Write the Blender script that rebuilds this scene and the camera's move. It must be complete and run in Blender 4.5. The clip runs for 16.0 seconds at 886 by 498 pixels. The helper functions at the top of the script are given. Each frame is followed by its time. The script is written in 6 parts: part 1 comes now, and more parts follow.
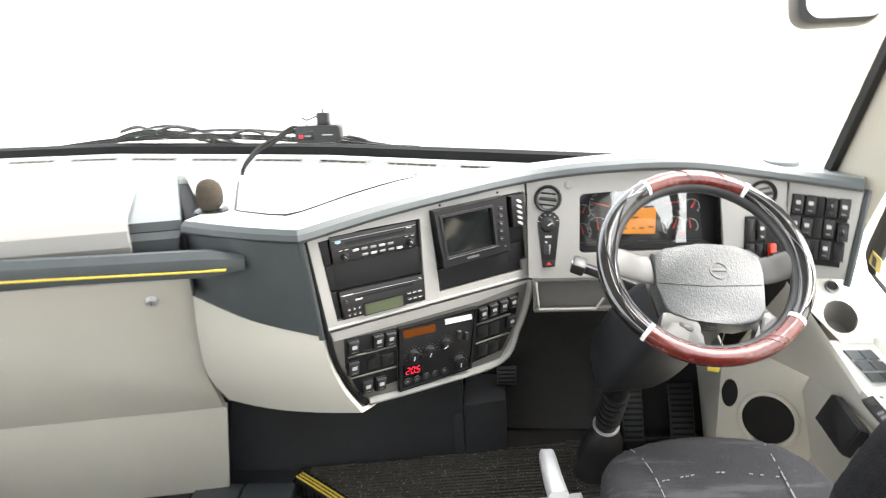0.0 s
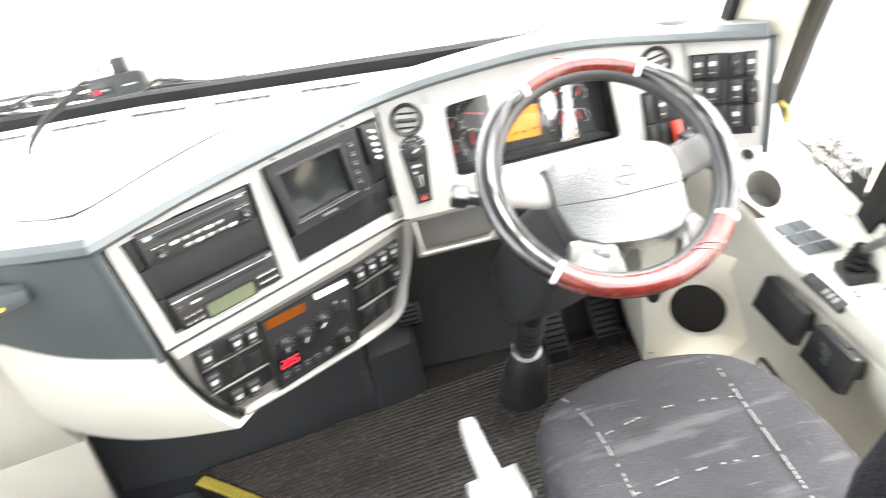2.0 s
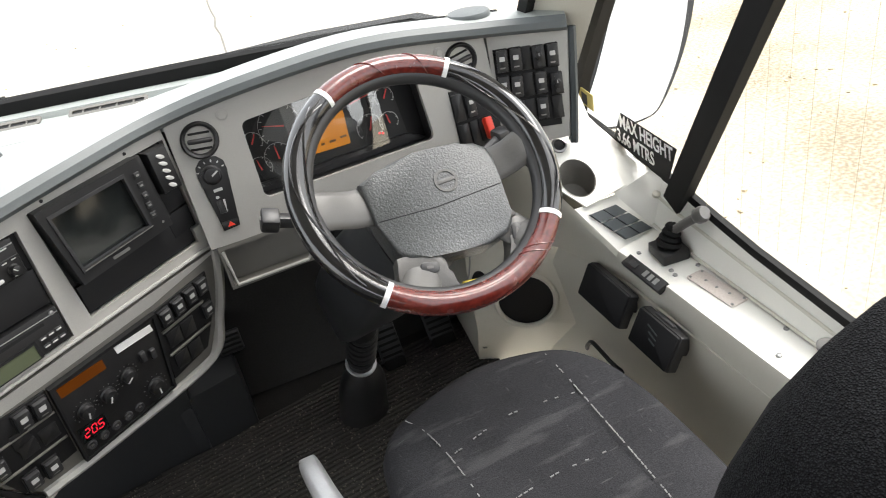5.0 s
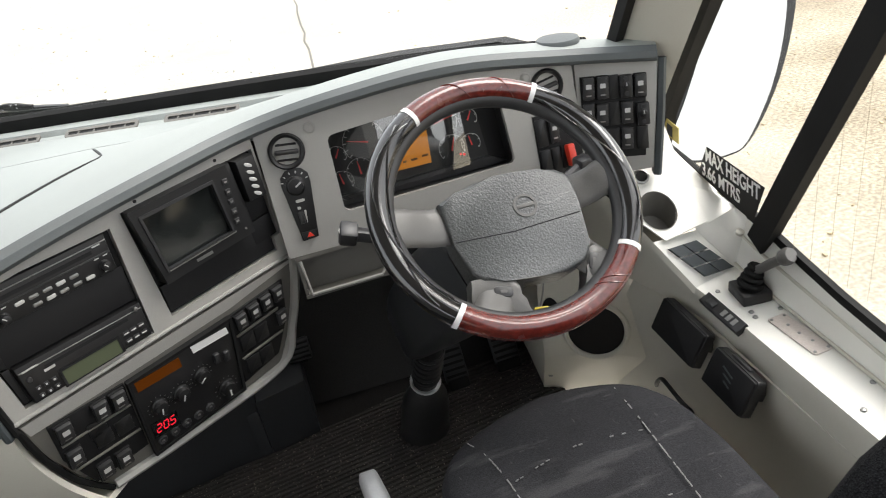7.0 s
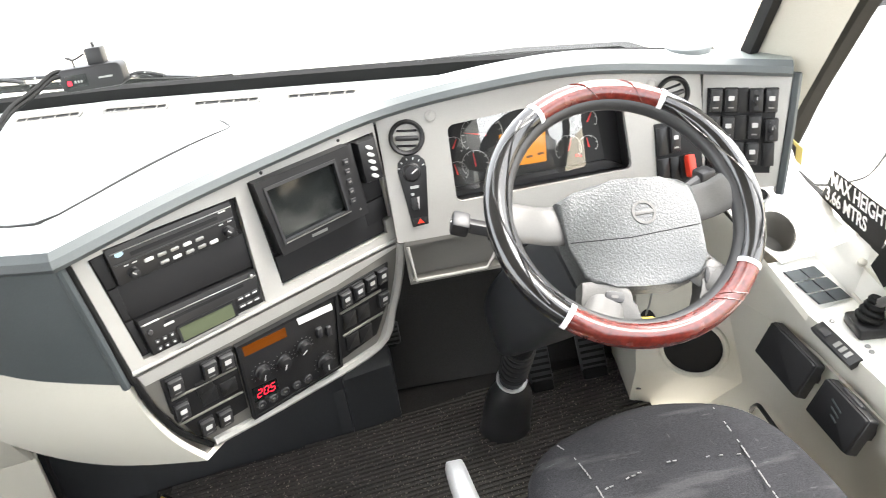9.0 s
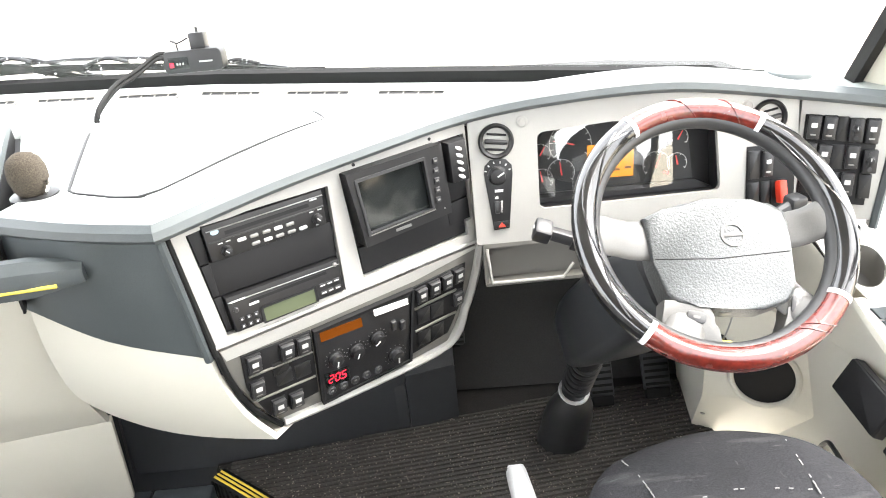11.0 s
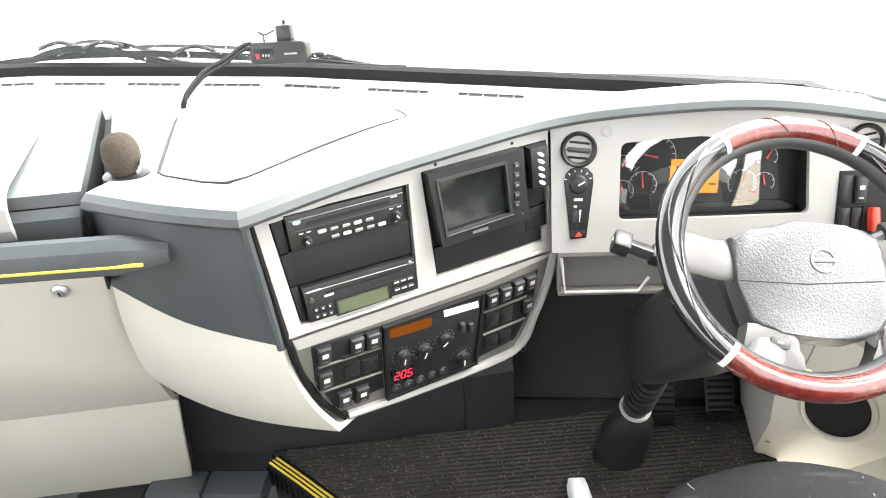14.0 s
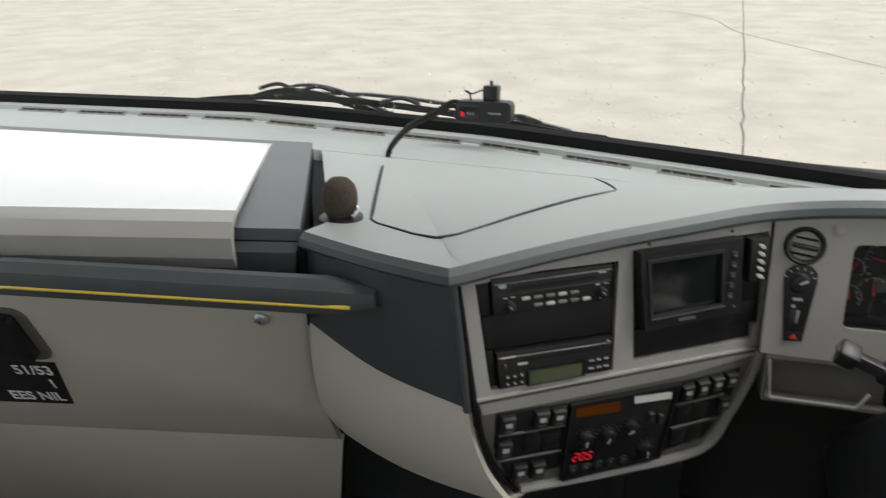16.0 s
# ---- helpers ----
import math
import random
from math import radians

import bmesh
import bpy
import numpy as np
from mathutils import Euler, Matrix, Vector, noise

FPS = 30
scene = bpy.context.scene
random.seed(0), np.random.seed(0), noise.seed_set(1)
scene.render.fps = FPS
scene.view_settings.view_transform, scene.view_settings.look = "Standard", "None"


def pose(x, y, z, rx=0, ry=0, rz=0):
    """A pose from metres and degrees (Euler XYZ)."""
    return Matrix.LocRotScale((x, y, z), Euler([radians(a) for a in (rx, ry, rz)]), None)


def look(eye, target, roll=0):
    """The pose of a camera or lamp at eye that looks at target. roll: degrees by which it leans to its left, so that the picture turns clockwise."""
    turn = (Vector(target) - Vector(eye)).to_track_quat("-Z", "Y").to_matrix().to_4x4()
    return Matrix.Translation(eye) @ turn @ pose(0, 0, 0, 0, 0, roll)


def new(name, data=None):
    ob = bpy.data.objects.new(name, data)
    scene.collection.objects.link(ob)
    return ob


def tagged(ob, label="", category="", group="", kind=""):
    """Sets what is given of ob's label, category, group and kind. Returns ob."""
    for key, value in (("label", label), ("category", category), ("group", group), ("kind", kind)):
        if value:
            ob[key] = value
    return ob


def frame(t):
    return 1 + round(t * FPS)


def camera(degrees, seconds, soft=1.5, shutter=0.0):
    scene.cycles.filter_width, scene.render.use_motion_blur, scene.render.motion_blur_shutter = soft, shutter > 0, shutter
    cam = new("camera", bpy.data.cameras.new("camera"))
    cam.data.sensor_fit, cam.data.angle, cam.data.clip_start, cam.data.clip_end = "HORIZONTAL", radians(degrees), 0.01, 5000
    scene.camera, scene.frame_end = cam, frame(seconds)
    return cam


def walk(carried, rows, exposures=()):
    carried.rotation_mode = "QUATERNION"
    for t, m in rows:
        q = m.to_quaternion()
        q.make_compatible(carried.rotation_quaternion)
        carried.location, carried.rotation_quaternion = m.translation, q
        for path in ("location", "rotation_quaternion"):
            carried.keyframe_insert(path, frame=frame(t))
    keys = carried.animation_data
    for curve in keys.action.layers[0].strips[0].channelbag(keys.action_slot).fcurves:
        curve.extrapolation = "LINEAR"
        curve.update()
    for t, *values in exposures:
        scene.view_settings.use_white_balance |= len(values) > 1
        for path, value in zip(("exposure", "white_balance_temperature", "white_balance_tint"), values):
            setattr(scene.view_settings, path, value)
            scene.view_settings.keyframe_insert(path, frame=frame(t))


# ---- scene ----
cam = camera(59.8, 16.0, soft=0.95, shutter=0.5)
PATH = [
    (0, (0.157, -0.047, 1.456), (0.0, 1.824, 0.765), -3.3),
    (0.5, (0.099, 0.071, 1.435), (0.062, 1.922, 0.678), -7.9),
    (1, (0.097, 0.157, 1.408), (-0.055, 1.954, 0.543), -8.9),
    (1.5, (0.199, 0.257, 1.391), (-0.017, 2.012, 0.457), -13.7),
    (2, (0.223, 0.293, 1.419), (0.288, 2.039, 0.444), -12.8),
    (2.5, (0.177, 0.353, 1.433), (0.665, 2.017, 0.438), -12.6),
    (3, (0.15, 0.438, 1.454), (0.872, 1.997, 0.429), -11.9),
    (3.5, (0.222, 0.399, 1.437), (0.897, 1.966, 0.394), -12.0),
    (4, (0.25, 0.397, 1.41), (0.804, 1.983, 0.323), -11.9),
    (4.2, (0.249, 0.391, 1.411), (0.796, 1.976, 0.321), -11.8),
    (6.3, (0.236, 0.391, 1.414), (0.618, 2.061, 0.381), -11.0),
    (6.5, (0.234, 0.389, 1.416), (0.617, 2.064, 0.393), -10.6),
    (7, (0.237, 0.396, 1.416), (0.585, 2.09, 0.41), -10.7),
    (7.5, (0.236, 0.409, 1.409), (0.53, 2.117, 0.411), -10.3),
    (8, (0.225, 0.407, 1.419), (0.472, 2.129, 0.433), -9.9),
    (8.5, (0.207, 0.405, 1.418), (0.408, 2.138, 0.44), -9.5),
    (9, (0.188, 0.4, 1.419), (0.337, 2.137, 0.439), -8.3),
    (9.5, (0.171, 0.392, 1.421), (0.267, 2.137, 0.449), -7.2),
    (9.7, (0.17, 0.391, 1.427), (0.24, 2.138, 0.457), -7.4),
    (11.8, (0.142, 0.389, 1.423), (0.126, 2.15, 0.474), -5.2),
    (12, (0.142, 0.384, 1.422), (0.146, 2.141, 0.465), -5.1),
    (12.5, (0.129, 0.393, 1.427), (0.057, 2.152, 0.478), -5.6),
    (13, (0.118, 0.398, 1.43), (-0.009, 2.155, 0.484), -5.1),
    (13.5, (0.112, 0.4, 1.43), (-0.026, 2.164, 0.497), -4.4),
    (14, (0.115, 0.394, 1.426), (-0.023, 2.156, 0.489), -3.9),
    (14.5, (0.107, 0.39, 1.427), (-0.075, 2.163, 0.521), -2.6),
    (15, (0.089, 0.388, 1.425), (-0.219, 2.167, 0.565), -2.0),
    (15.5, (0.064, 0.404, 1.427), (-0.327, 2.172, 0.579), -1.7),
    (16, (0.019, 0.411, 1.434), (-0.489, 2.178, 0.647), -1.4),
]
EXPOSURES = [(0, 1.75), (0.6, 2.15), (1.2, 2.7), (1.5, 2.85), (2.1, 2.65), (2.4, 2.0), (2.7, 1.0), (3.0, -0.05), (3.3, -0.1), (3.6, 0.2), (3.9, 0.9), (4.2, 1.05), (6.3, 0.3), (7.0, 0.42), (8.0, 1.0), (8.5, 1.55), (9.0, 2.0), (9.6, 2.5), (12.0, 2.4), (13.5, 2.4), (14.5, 2.0), (15.0, 1.5), (15.3, 0.75), (15.6, -0.2), (16.0, -0.3)]
walk(cam, [(t, look(eye, target, roll)) for t, eye, target, roll in PATH], EXPOSURES)

# ---- light ----
world = bpy.data.worlds.new("overcast_sky")
scene.world = world
world.use_nodes = True
wn = world.node_tree.nodes
sky = wn.new("ShaderNodeTexSky")
sky.sky_type, sky.sun_disc = "NISHITA", False
sky.sun_elevation, sky.sun_rotation = radians(55), radians(84)
sky.air_density, sky.dust_density, sky.ozone_density = 1.0, 6.0, 1.0
soft_sky = wn.new("ShaderNodeMixRGB")
soft_sky.inputs[0].default_value = 0.75
soft_sky.inputs[2].default_value = (9.0, 9.1, 9.2, 1)
world.node_tree.links.new(sky.outputs[0], soft_sky.inputs[1])
world.node_tree.links.new(soft_sky.outputs[0], wn["Background"].inputs[0])
wn["Background"].inputs[1].default_value = 0.2
sun = new("sun", bpy.data.lights.new("sun", "SUN"))
sun.data.energy, sun.data.angle, sun.data.color = 3.0, radians(40), (1.0, 0.97, 0.93)
sun.matrix_world = look((6.5, 1.7, 9.5), (0, 1, 0))


# ---- materials ----
def material(name, color, rough=0.5, metal=0.0, grain=0.0, grain_size=400.0, stain=0.12, stain_size=6.0, coat=0.0, bump=0.0002, spec=0.5):
    """A surface with grain and stains at two scales."""
    m = bpy.data.materials.new(name)
    m.use_nodes = True
    n, l = m.node_tree.nodes, m.node_tree.links
    b = n["Principled BSDF"]
    at = n.new("ShaderNodeTexCoord").outputs["Object"]
    fine, wide = n.new("ShaderNodeTexNoise"), n.new("ShaderNodeTexNoise")
    for t, s, d in ((fine, grain_size, 2), (wide, stain_size, 5)):
        t.inputs["Scale"].default_value, t.inputs["Detail"].default_value = s, d
        l.new(at, t.inputs["Vector"])
    mix = n.new("ShaderNodeMixRGB")
    mix.inputs[1].default_value = (*[c * (1 - stain) for c in color], 1)
    mix.inputs[2].default_value = (*[min(1, c * (1 + stain)) for c in color], 1)
    l.new(wide.outputs[0], mix.inputs[0])
    speck = n.new("ShaderNodeMixRGB")
    speck.blend_type = "OVERLAY"
    speck.inputs[0].default_value = min(1.0, grain)
    l.new(mix.outputs[0], speck.inputs[1])
    l.new(fine.outputs[0], speck.inputs[2])
    l.new(speck.outputs[0], b.inputs["Base Color"])
    r = n.new("ShaderNodeMapRange")
    r.inputs["To Min"].default_value, r.inputs["To Max"].default_value = max(0.02, rough - 0.1), min(1, rough + 0.1)
    l.new(wide.outputs[0], r.inputs["Value"])
    l.new(r.outputs[0], b.inputs["Roughness"])
    b.inputs["Metallic"].default_value = metal
    b.inputs["Specular IOR Level"].default_value = spec
    b.inputs["Coat Weight"].default_value, b.inputs["Coat Roughness"].default_value = coat, 0.08
    if bump:
        k = n.new("ShaderNodeBump")
        k.inputs["Distance"].default_value, k.inputs["Strength"].default_value = bump, 0.8
        l.new(fine.outputs[0], k.inputs["Height"])
        l.new(k.outputs[0], b.inputs["Normal"])
    return m


def glow(name, color, power):
    m = bpy.data.materials.new(name)
    m.use_nodes = True
    b = m.node_tree.nodes["Principled BSDF"]
    b.inputs["Base Color"].default_value = (*[c * 0.3 for c in color], 1)
    b.inputs["Emission Color"].default_value, b.inputs["Emission Strength"].default_value = (*color, 1), power
    b.inputs["Roughness"].default_value = 0.25
    return m


def clear_glass(name, gloss=0.05):
    m = bpy.data.materials.new(name)
    m.use_nodes = True
    n, l = m.node_tree.nodes, m.node_tree.links
    n.remove(n["Principled BSDF"])
    mix, tr, gl = (n.new("ShaderNode" + k) for k in ("MixShader", "BsdfTransparent", "BsdfGlossy"))
    gl.inputs["Roughness"].default_value = 0.02
    tr.inputs["Color"].default_value = (0.95, 0.96, 0.955, 1)
    mix.inputs[0].default_value = gloss
    for a, b in ((tr.outputs[0], mix.inputs[1]), (gl.outputs[0], mix.inputs[2]), (mix.outputs[0], n["Material Output"].inputs["Surface"])):
        l.new(a, b)
    return m


M_TOP = material("dash_top_plastic", (0.30, 0.325, 0.315), 0.52, grain=0.25, grain_size=900, bump=0.00025)
M_LIP = material("dash_lip_plastic", (0.10, 0.112, 0.115), 0.48, grain=0.25, grain_size=900)
M_FASCIA = material("fascia_plastic", (0.365, 0.358, 0.337), 0.45, grain=0.2, grain_size=1200)
# fascia plastic darkened for shade on lower console and recesses; also dark trim
M_FASCIA_DARK = material("shaded_fascia_dark_trim", (0.135, 0.13, 0.117), 0.5, grain=0.2, grain_size=1200)
M_CREAM = material("cream_plastic", (0.58, 0.56, 0.49), 0.5, grain=0.2, grain_size=900, stain=0.06)
M_SLATE = material("slate_plastic", (0.055, 0.064, 0.068), 0.5, grain=0.3, grain_size=700, stain=0.2, stain_size=14)
M_BLACK = material("black_plastic", (0.011, 0.011, 0.012), 0.42, grain=0.2, grain_size=900)
M_MATT = material("matt_black", (0.008, 0.008, 0.009), 0.6, grain=0.2, grain_size=700, spec=0.35)
M_RUBBER = material("black_rubber", (0.006, 0.006, 0.006), 0.7, grain=0.3, grain_size=500, spec=0.25)
M_KEY = material("key_cap", (0.03, 0.03, 0.032), 0.4)
M_MARK = material("white_print", (0.5, 0.5, 0.49), 0.5, bump=0)
M_SILVER = material("silver_plastic", (0.55, 0.56, 0.57), 0.35, metal=0.5, grain=0.1)
M_CHROME = material("chrome", (0.75, 0.75, 0.74), 0.15, metal=1.0, bump=0)
M_STEEL = material("worn_steel", (0.32, 0.32, 0.31), 0.4, metal=0.9, stain=0.3, stain_size=40)
M_SCREEN = material("screen_glass", (0.012, 0.014, 0.014), 0.12, bump=0, coat=0.5)
M_LCD = material("grey_green_lcd", (0.085, 0.10, 0.06), 0.25, bump=0)
M_AMBER = glow("amber_display", (0.95, 0.36, 0.04), 0.28)
M_AMBER_DIM = glow("amber_strip", (0.33, 0.085, 0.006), 0.06)
M_RED = glow("red_digits", (1.0, 0.02, 0.045), 0.55)
M_REDPAINT = material("red_plastic", (0.75, 0.05, 0.025), 0.4)
M_YELLOW = material("yellow_print", (0.72, 0.56, 0.08), 0.5)
M_WHITE = material("white_paper", (0.85, 0.85, 0.84), 0.6, bump=0, stain=0.02)
# near-white base stands in for sky glare on the grey lid
M_HATCH = material("hatch_glare_white", (0.80, 0.80, 0.79), 0.22, coat=0.6, bump=0, stain=0.03)
M_WOOD = material("wood_effect_lacquer", (0.115, 0.014, 0.009), 0.25, grain=0.6, grain_size=120, stain=0.45, stain_size=40, coat=0.8, bump=0)
M_LEATHER = material("black_glossy_leather", (0.008, 0.008, 0.009), 0.14, grain=0.2, coat=1.0, bump=0.00008, grain_size=500)
M_HUB = material("hub_plastic", (0.082, 0.086, 0.087), 0.30, grain=0.5, grain_size=330, bump=0.0011, spec=0.7)
M_SPOKE = material("spoke_plastic", (0.105, 0.102, 0.097), 0.36, grain=0.25, grain_size=700)
M_RIMCORE = material("rim_core_plastic", (0.035, 0.035, 0.036), 0.4, grain=0.25, grain_size=700)
M_COLUMN = material("column_rubber", (0.018, 0.018, 0.019), 0.5, grain=0.3, grain_size=500)
M_STITCH = material("pale_stitching", (0.22, 0.22, 0.22), 0.8)
M_FOAM = material("brown_foam", (0.068, 0.058, 0.046), 0.95, grain=0.8, grain_size=450, bump=0.0015, spec=0.1)
M_PINK = material("pinkish_plate", (0.56, 0.50, 0.46), 0.5, grain=0.3)
M_KICK = material("kick_panel_plastic", (0.025, 0.0265, 0.029), 0.45, grain=0.4, grain_size=600, stain=0.35, stain_size=5)
M_TOE = material("toe_board_rubber", (0.012, 0.0117, 0.0115), 0.7, grain=0.8, grain_size=260, stain=0.6, stain_size=7, bump=0.001)
M_RIB = material("mat_rib_rubber", (0.048, 0.045, 0.040), 0.40, grain=0.9, grain_size=210, stain=0.6, stain_size=11, bump=0.0012, spec=0.6)
M_DUST = material("pale_floor_grit", (0.34, 0.31, 0.26), 0.8, stain=0.5, stain_size=30, bump=0)
M_WIRE = material("fine_heater_wire", (0.26, 0.22, 0.15), 0.6, bump=0)
M_CARPET = material("dark_floor_carpet", (0.016, 0.015, 0.014), 0.9, grain=0.9, grain_size=500, bump=0.002)
M_GLASS = clear_glass("window_glass", 0.04)
M_LENS = clear_glass("instrument_glass", 0.22)
M_LEDGE = material("pale_ledge_paint", (0.78, 0.77, 0.72), 0.4, grain=0.2, grain_size=900, stain=0.06)
M_MIRROR = material("mirror_silver", (0.60, 0.59, 0.565), 0.06, metal=1.0, bump=0, stain=0.1, stain_size=18)
M_INNER = material("interior_lining", (0.33, 0.33, 0.32), 0.8, stain=0.08)


def floor_material():
    m = material("ribbed_rubber_floor", (0.020, 0.018, 0.016), 0.6, grain=0.9, grain_size=160, stain=0.7, stain_size=10, bump=0)
    n, l = m.node_tree.nodes, m.node_tree.links
    co = n.new("ShaderNodeTexCoord").outputs["Object"]
    speck = n.new("ShaderNodeTexNoise")
    speck.inputs["Scale"].default_value, speck.inputs["Detail"].default_value = 130, 3
    l.new(co, speck.inputs["Vector"])
    ramp = n.new("ShaderNodeValToRGB")
    ramp.color_ramp.elements[0].position, ramp.color_ramp.elements[1].position = 0.60, 0.68
    ramp.color_ramp.elements[1].color = (0.26, 0.23, 0.19, 1)
    ramp.color_ramp.elements[0].color = (0, 0, 0, 1)
    l.new(speck.outputs[0], ramp.inputs[0])
    add = n.new("ShaderNodeMixRGB")
    add.blend_type, add.inputs[0].default_value = "ADD", 0.8
    b = n["Principled BSDF"]
    old = b.inputs["Base Color"].links[0].from_socket
    l.new(old, add.inputs[1])
    l.new(ramp.outputs[0], add.inputs[2])
    l.new(add.outputs[0], b.inputs["Base Color"])
    k = n.new("ShaderNodeBump")
    k.inputs["Distance"].default_value = 0.002
    l.new(speck.outputs[0], k.inputs["Height"])
    l.new(k.outputs[0], b.inputs["Normal"])
    return m


def ground_material():
    """Pale concrete in front; tan, wet exposed aggregate beside the coach."""
    m = material("wet_concrete", (0.41, 0.385, 0.335), 0.7, grain=0.6, grain_size=45, stain=0.12, stain_size=0.5, bump=0.0015)
    n, l = m.node_tree.nodes, m.node_tree.links
    co = n.new("ShaderNodeTexCoord").outputs["Object"]
    b = n["Principled BSDF"]

    def noise_at(scale, detail, low, high, c0, c1):
        t = n.new("ShaderNodeTexNoise")
        t.inputs["Scale"].default_value, t.inputs["Detail"].default_value = scale, detail
        l.new(co, t.inputs["Vector"])
        ramp = n.new("ShaderNodeValToRGB")
        ramp.color_ramp.elements[0].position, ramp.color_ramp.elements[1].position = low, high
        ramp.color_ramp.elements[0].color, ramp.color_ramp.elements[1].color = (*c0, 1), (*c1, 1)
        l.new(t.outputs[0], ramp.inputs[0])
        return ramp.outputs[0]

    def blend(kind, amount, one, two):
        mix = n.new("ShaderNodeMixRGB")
        mix.blend_type = kind
        if isinstance(amount, float):
            mix.inputs[0].default_value = amount
        else:
            l.new(amount, mix.inputs[0])
        l.new(one, mix.inputs[1])
        l.new(two, mix.inputs[2])
        return mix.outputs[0]

    plain = b.inputs["Base Color"].links[0].from_socket
    plain = blend("MULTIPLY", 1.0, plain, noise_at(1.3, 9, 0.35, 0.65, (0.90, 0.89, 0.86), (1.1, 1.09, 1.06)))
    tan = noise_at(0.9, 8, 0.36, 0.62, (0.25, 0.208, 0.145), (0.40, 0.358, 0.275))
    stones = noise_at(38, 3, 0.40, 0.66, (0.70, 0.67, 0.62), (1.35, 1.33, 1.28))
    tan = blend("MULTIPLY", 1.0, tan, stones)
    split = n.new("ShaderNodeSeparateXYZ")
    l.new(co, split.inputs[0])
    edge = n.new("ShaderNodeMapRange")
    edge.inputs["From Min"].default_value, edge.inputs["From Max"].default_value = 1.5, 3.0
    wob = n.new("ShaderNodeTexNoise")
    wob.inputs["Scale"].default_value = 0.5
    l.new(co, wob.inputs["Vector"])
    line = n.new("ShaderNodeMath")
    line.operation = "MULTIPLY_ADD"
    line.inputs[1].default_value = -0.30
    l.new(split.outputs["Y"], line.inputs[0])
    l.new(split.outputs["X"], line.inputs[2])
    add = n.new("ShaderNodeMath")
    l.new(line.outputs[0], add.inputs[0])
    l.new(wob.outputs[0], add.inputs[1])
    l.new(add.outputs[0], edge.inputs["Value"])
    l.new(blend("MIX", edge.outputs[0], plain, tan), b.inputs["Base Color"])
    return m


def velour_material():
    """Black velour with long pale scuffs and short broken seam marks."""
    m = material("black_seat_velour", (0.027, 0.027, 0.030), 0.9, grain=0.8, grain_size=500, stain=0.6, stain_size=9, bump=0.0008, spec=0.2)
    n, l = m.node_tree.nodes, m.node_tree.links
    co = n.new("ShaderNodeTexCoord").outputs["Object"]
    b = n["Principled BSDF"]
    for sx, sy, low, shade in ((22, 140, 0.67, 0.035), (150, 40, 0.70, 0.04), (6, 26, 0.56, 0.022)):
        grid = n.new("ShaderNodeMapping")
        grid.inputs["Scale"].default_value = (sx, sy, 20)
        grid.inputs["Rotation"].default_value = (0, 0, 0.25)
        l.new(co, grid.inputs["Vector"])
        marks = n.new("ShaderNodeTexNoise")
        marks.inputs["Scale"].default_value, marks.inputs["Detail"].default_value = 1.0, 4
        l.new(grid.outputs[0], marks.inputs["Vector"])
        ramp = n.new("ShaderNodeValToRGB")
        ramp.color_ramp.elements[0].position, ramp.color_ramp.elements[1].position = low, low + 0.08
        ramp.color_ramp.elements[0].color = (0, 0, 0, 1)
        ramp.color_ramp.elements[1].color = (shade, shade, shade, 1)
        l.new(marks.outputs[0], ramp.inputs[0])
        add = n.new("ShaderNodeMixRGB")
        add.blend_type, add.inputs[0].default_value = "ADD", 1.0
        l.new(b.inputs["Base Color"].links[0].from_socket, add.inputs[1])
        l.new(ramp.outputs[0], add.inputs[2])
        l.new(add.outputs[0], b.inputs["Base Color"])
    return m


def weave_material():
    """Coarse black weave with paler thread tops."""
    m = material("black_woven_fabric", (0.010, 0.010, 0.011), 0.95, stain=0.3, bump=0, spec=0.15)
    n, l = m.node_tree.nodes, m.node_tree.links
    b = n["Principled BSDF"]
    cell = n.new("ShaderNodeTexVoronoi")
    cell.inputs["Scale"].default_value = 620
    l.new(n.new("ShaderNodeTexCoord").outputs["Object"], cell.inputs["Vector"])
    ramp = n.new("ShaderNodeValToRGB")
    ramp.color_ramp.elements[0].position, ramp.color_ramp.elements[1].position = 0.15, 0.55
    ramp.color_ramp.elements[0].color = (0.026, 0.027, 0.030, 1)
    ramp.color_ramp.elements[1].color = (0.004, 0.004, 0.005, 1)
    l.new(cell.outputs["Distance"], ramp.inputs[0])
    l.new(ramp.outputs[0], b.inputs["Base Color"])
    k = n.new("ShaderNodeBump")
    k.invert = True
    k.inputs["Distance"].default_value = 0.002
    l.new(cell.outputs["Distance"], k.inputs["Height"])
    l.new(k.outputs[0], b.inputs["Normal"])
    return m


M_BACKFAB = weave_material()
M_FABRIC = velour_material()
M_FLOOR = floor_material()
M_GROUND = ground_material()


# ---- mesh helpers ----
def finish(name, bm, mat, parent=None, label="", smooth=True, angle=35):
    bmesh.ops.recalc_face_normals(bm, faces=bm.faces)
    me = bpy.data.meshes.new(name)
    bm.to_mesh(me)
    bm.free()
    me.materials.append(mat)
    if smooth:
        me.polygons.foreach_set("use_smooth", [True] * len(me.polygons))
        me.set_sharp_from_angle(angle=radians(angle))
    ob = new(name, me)
    if parent:
        ob.parent = parent
    if label:
        ob["label"] = label
    return ob


def part(name, bm, mat, parent, label="", smooth=True):
    return finish(name, bm, mat, parent, label, smooth)


def thing(name, label, category, at=None, group="", kind=""):
    ob = new(name)
    ob.empty_display_size = 0.05
    if at is not None:
        ob.matrix_world = at
    return tagged(ob, label, category, group, kind)


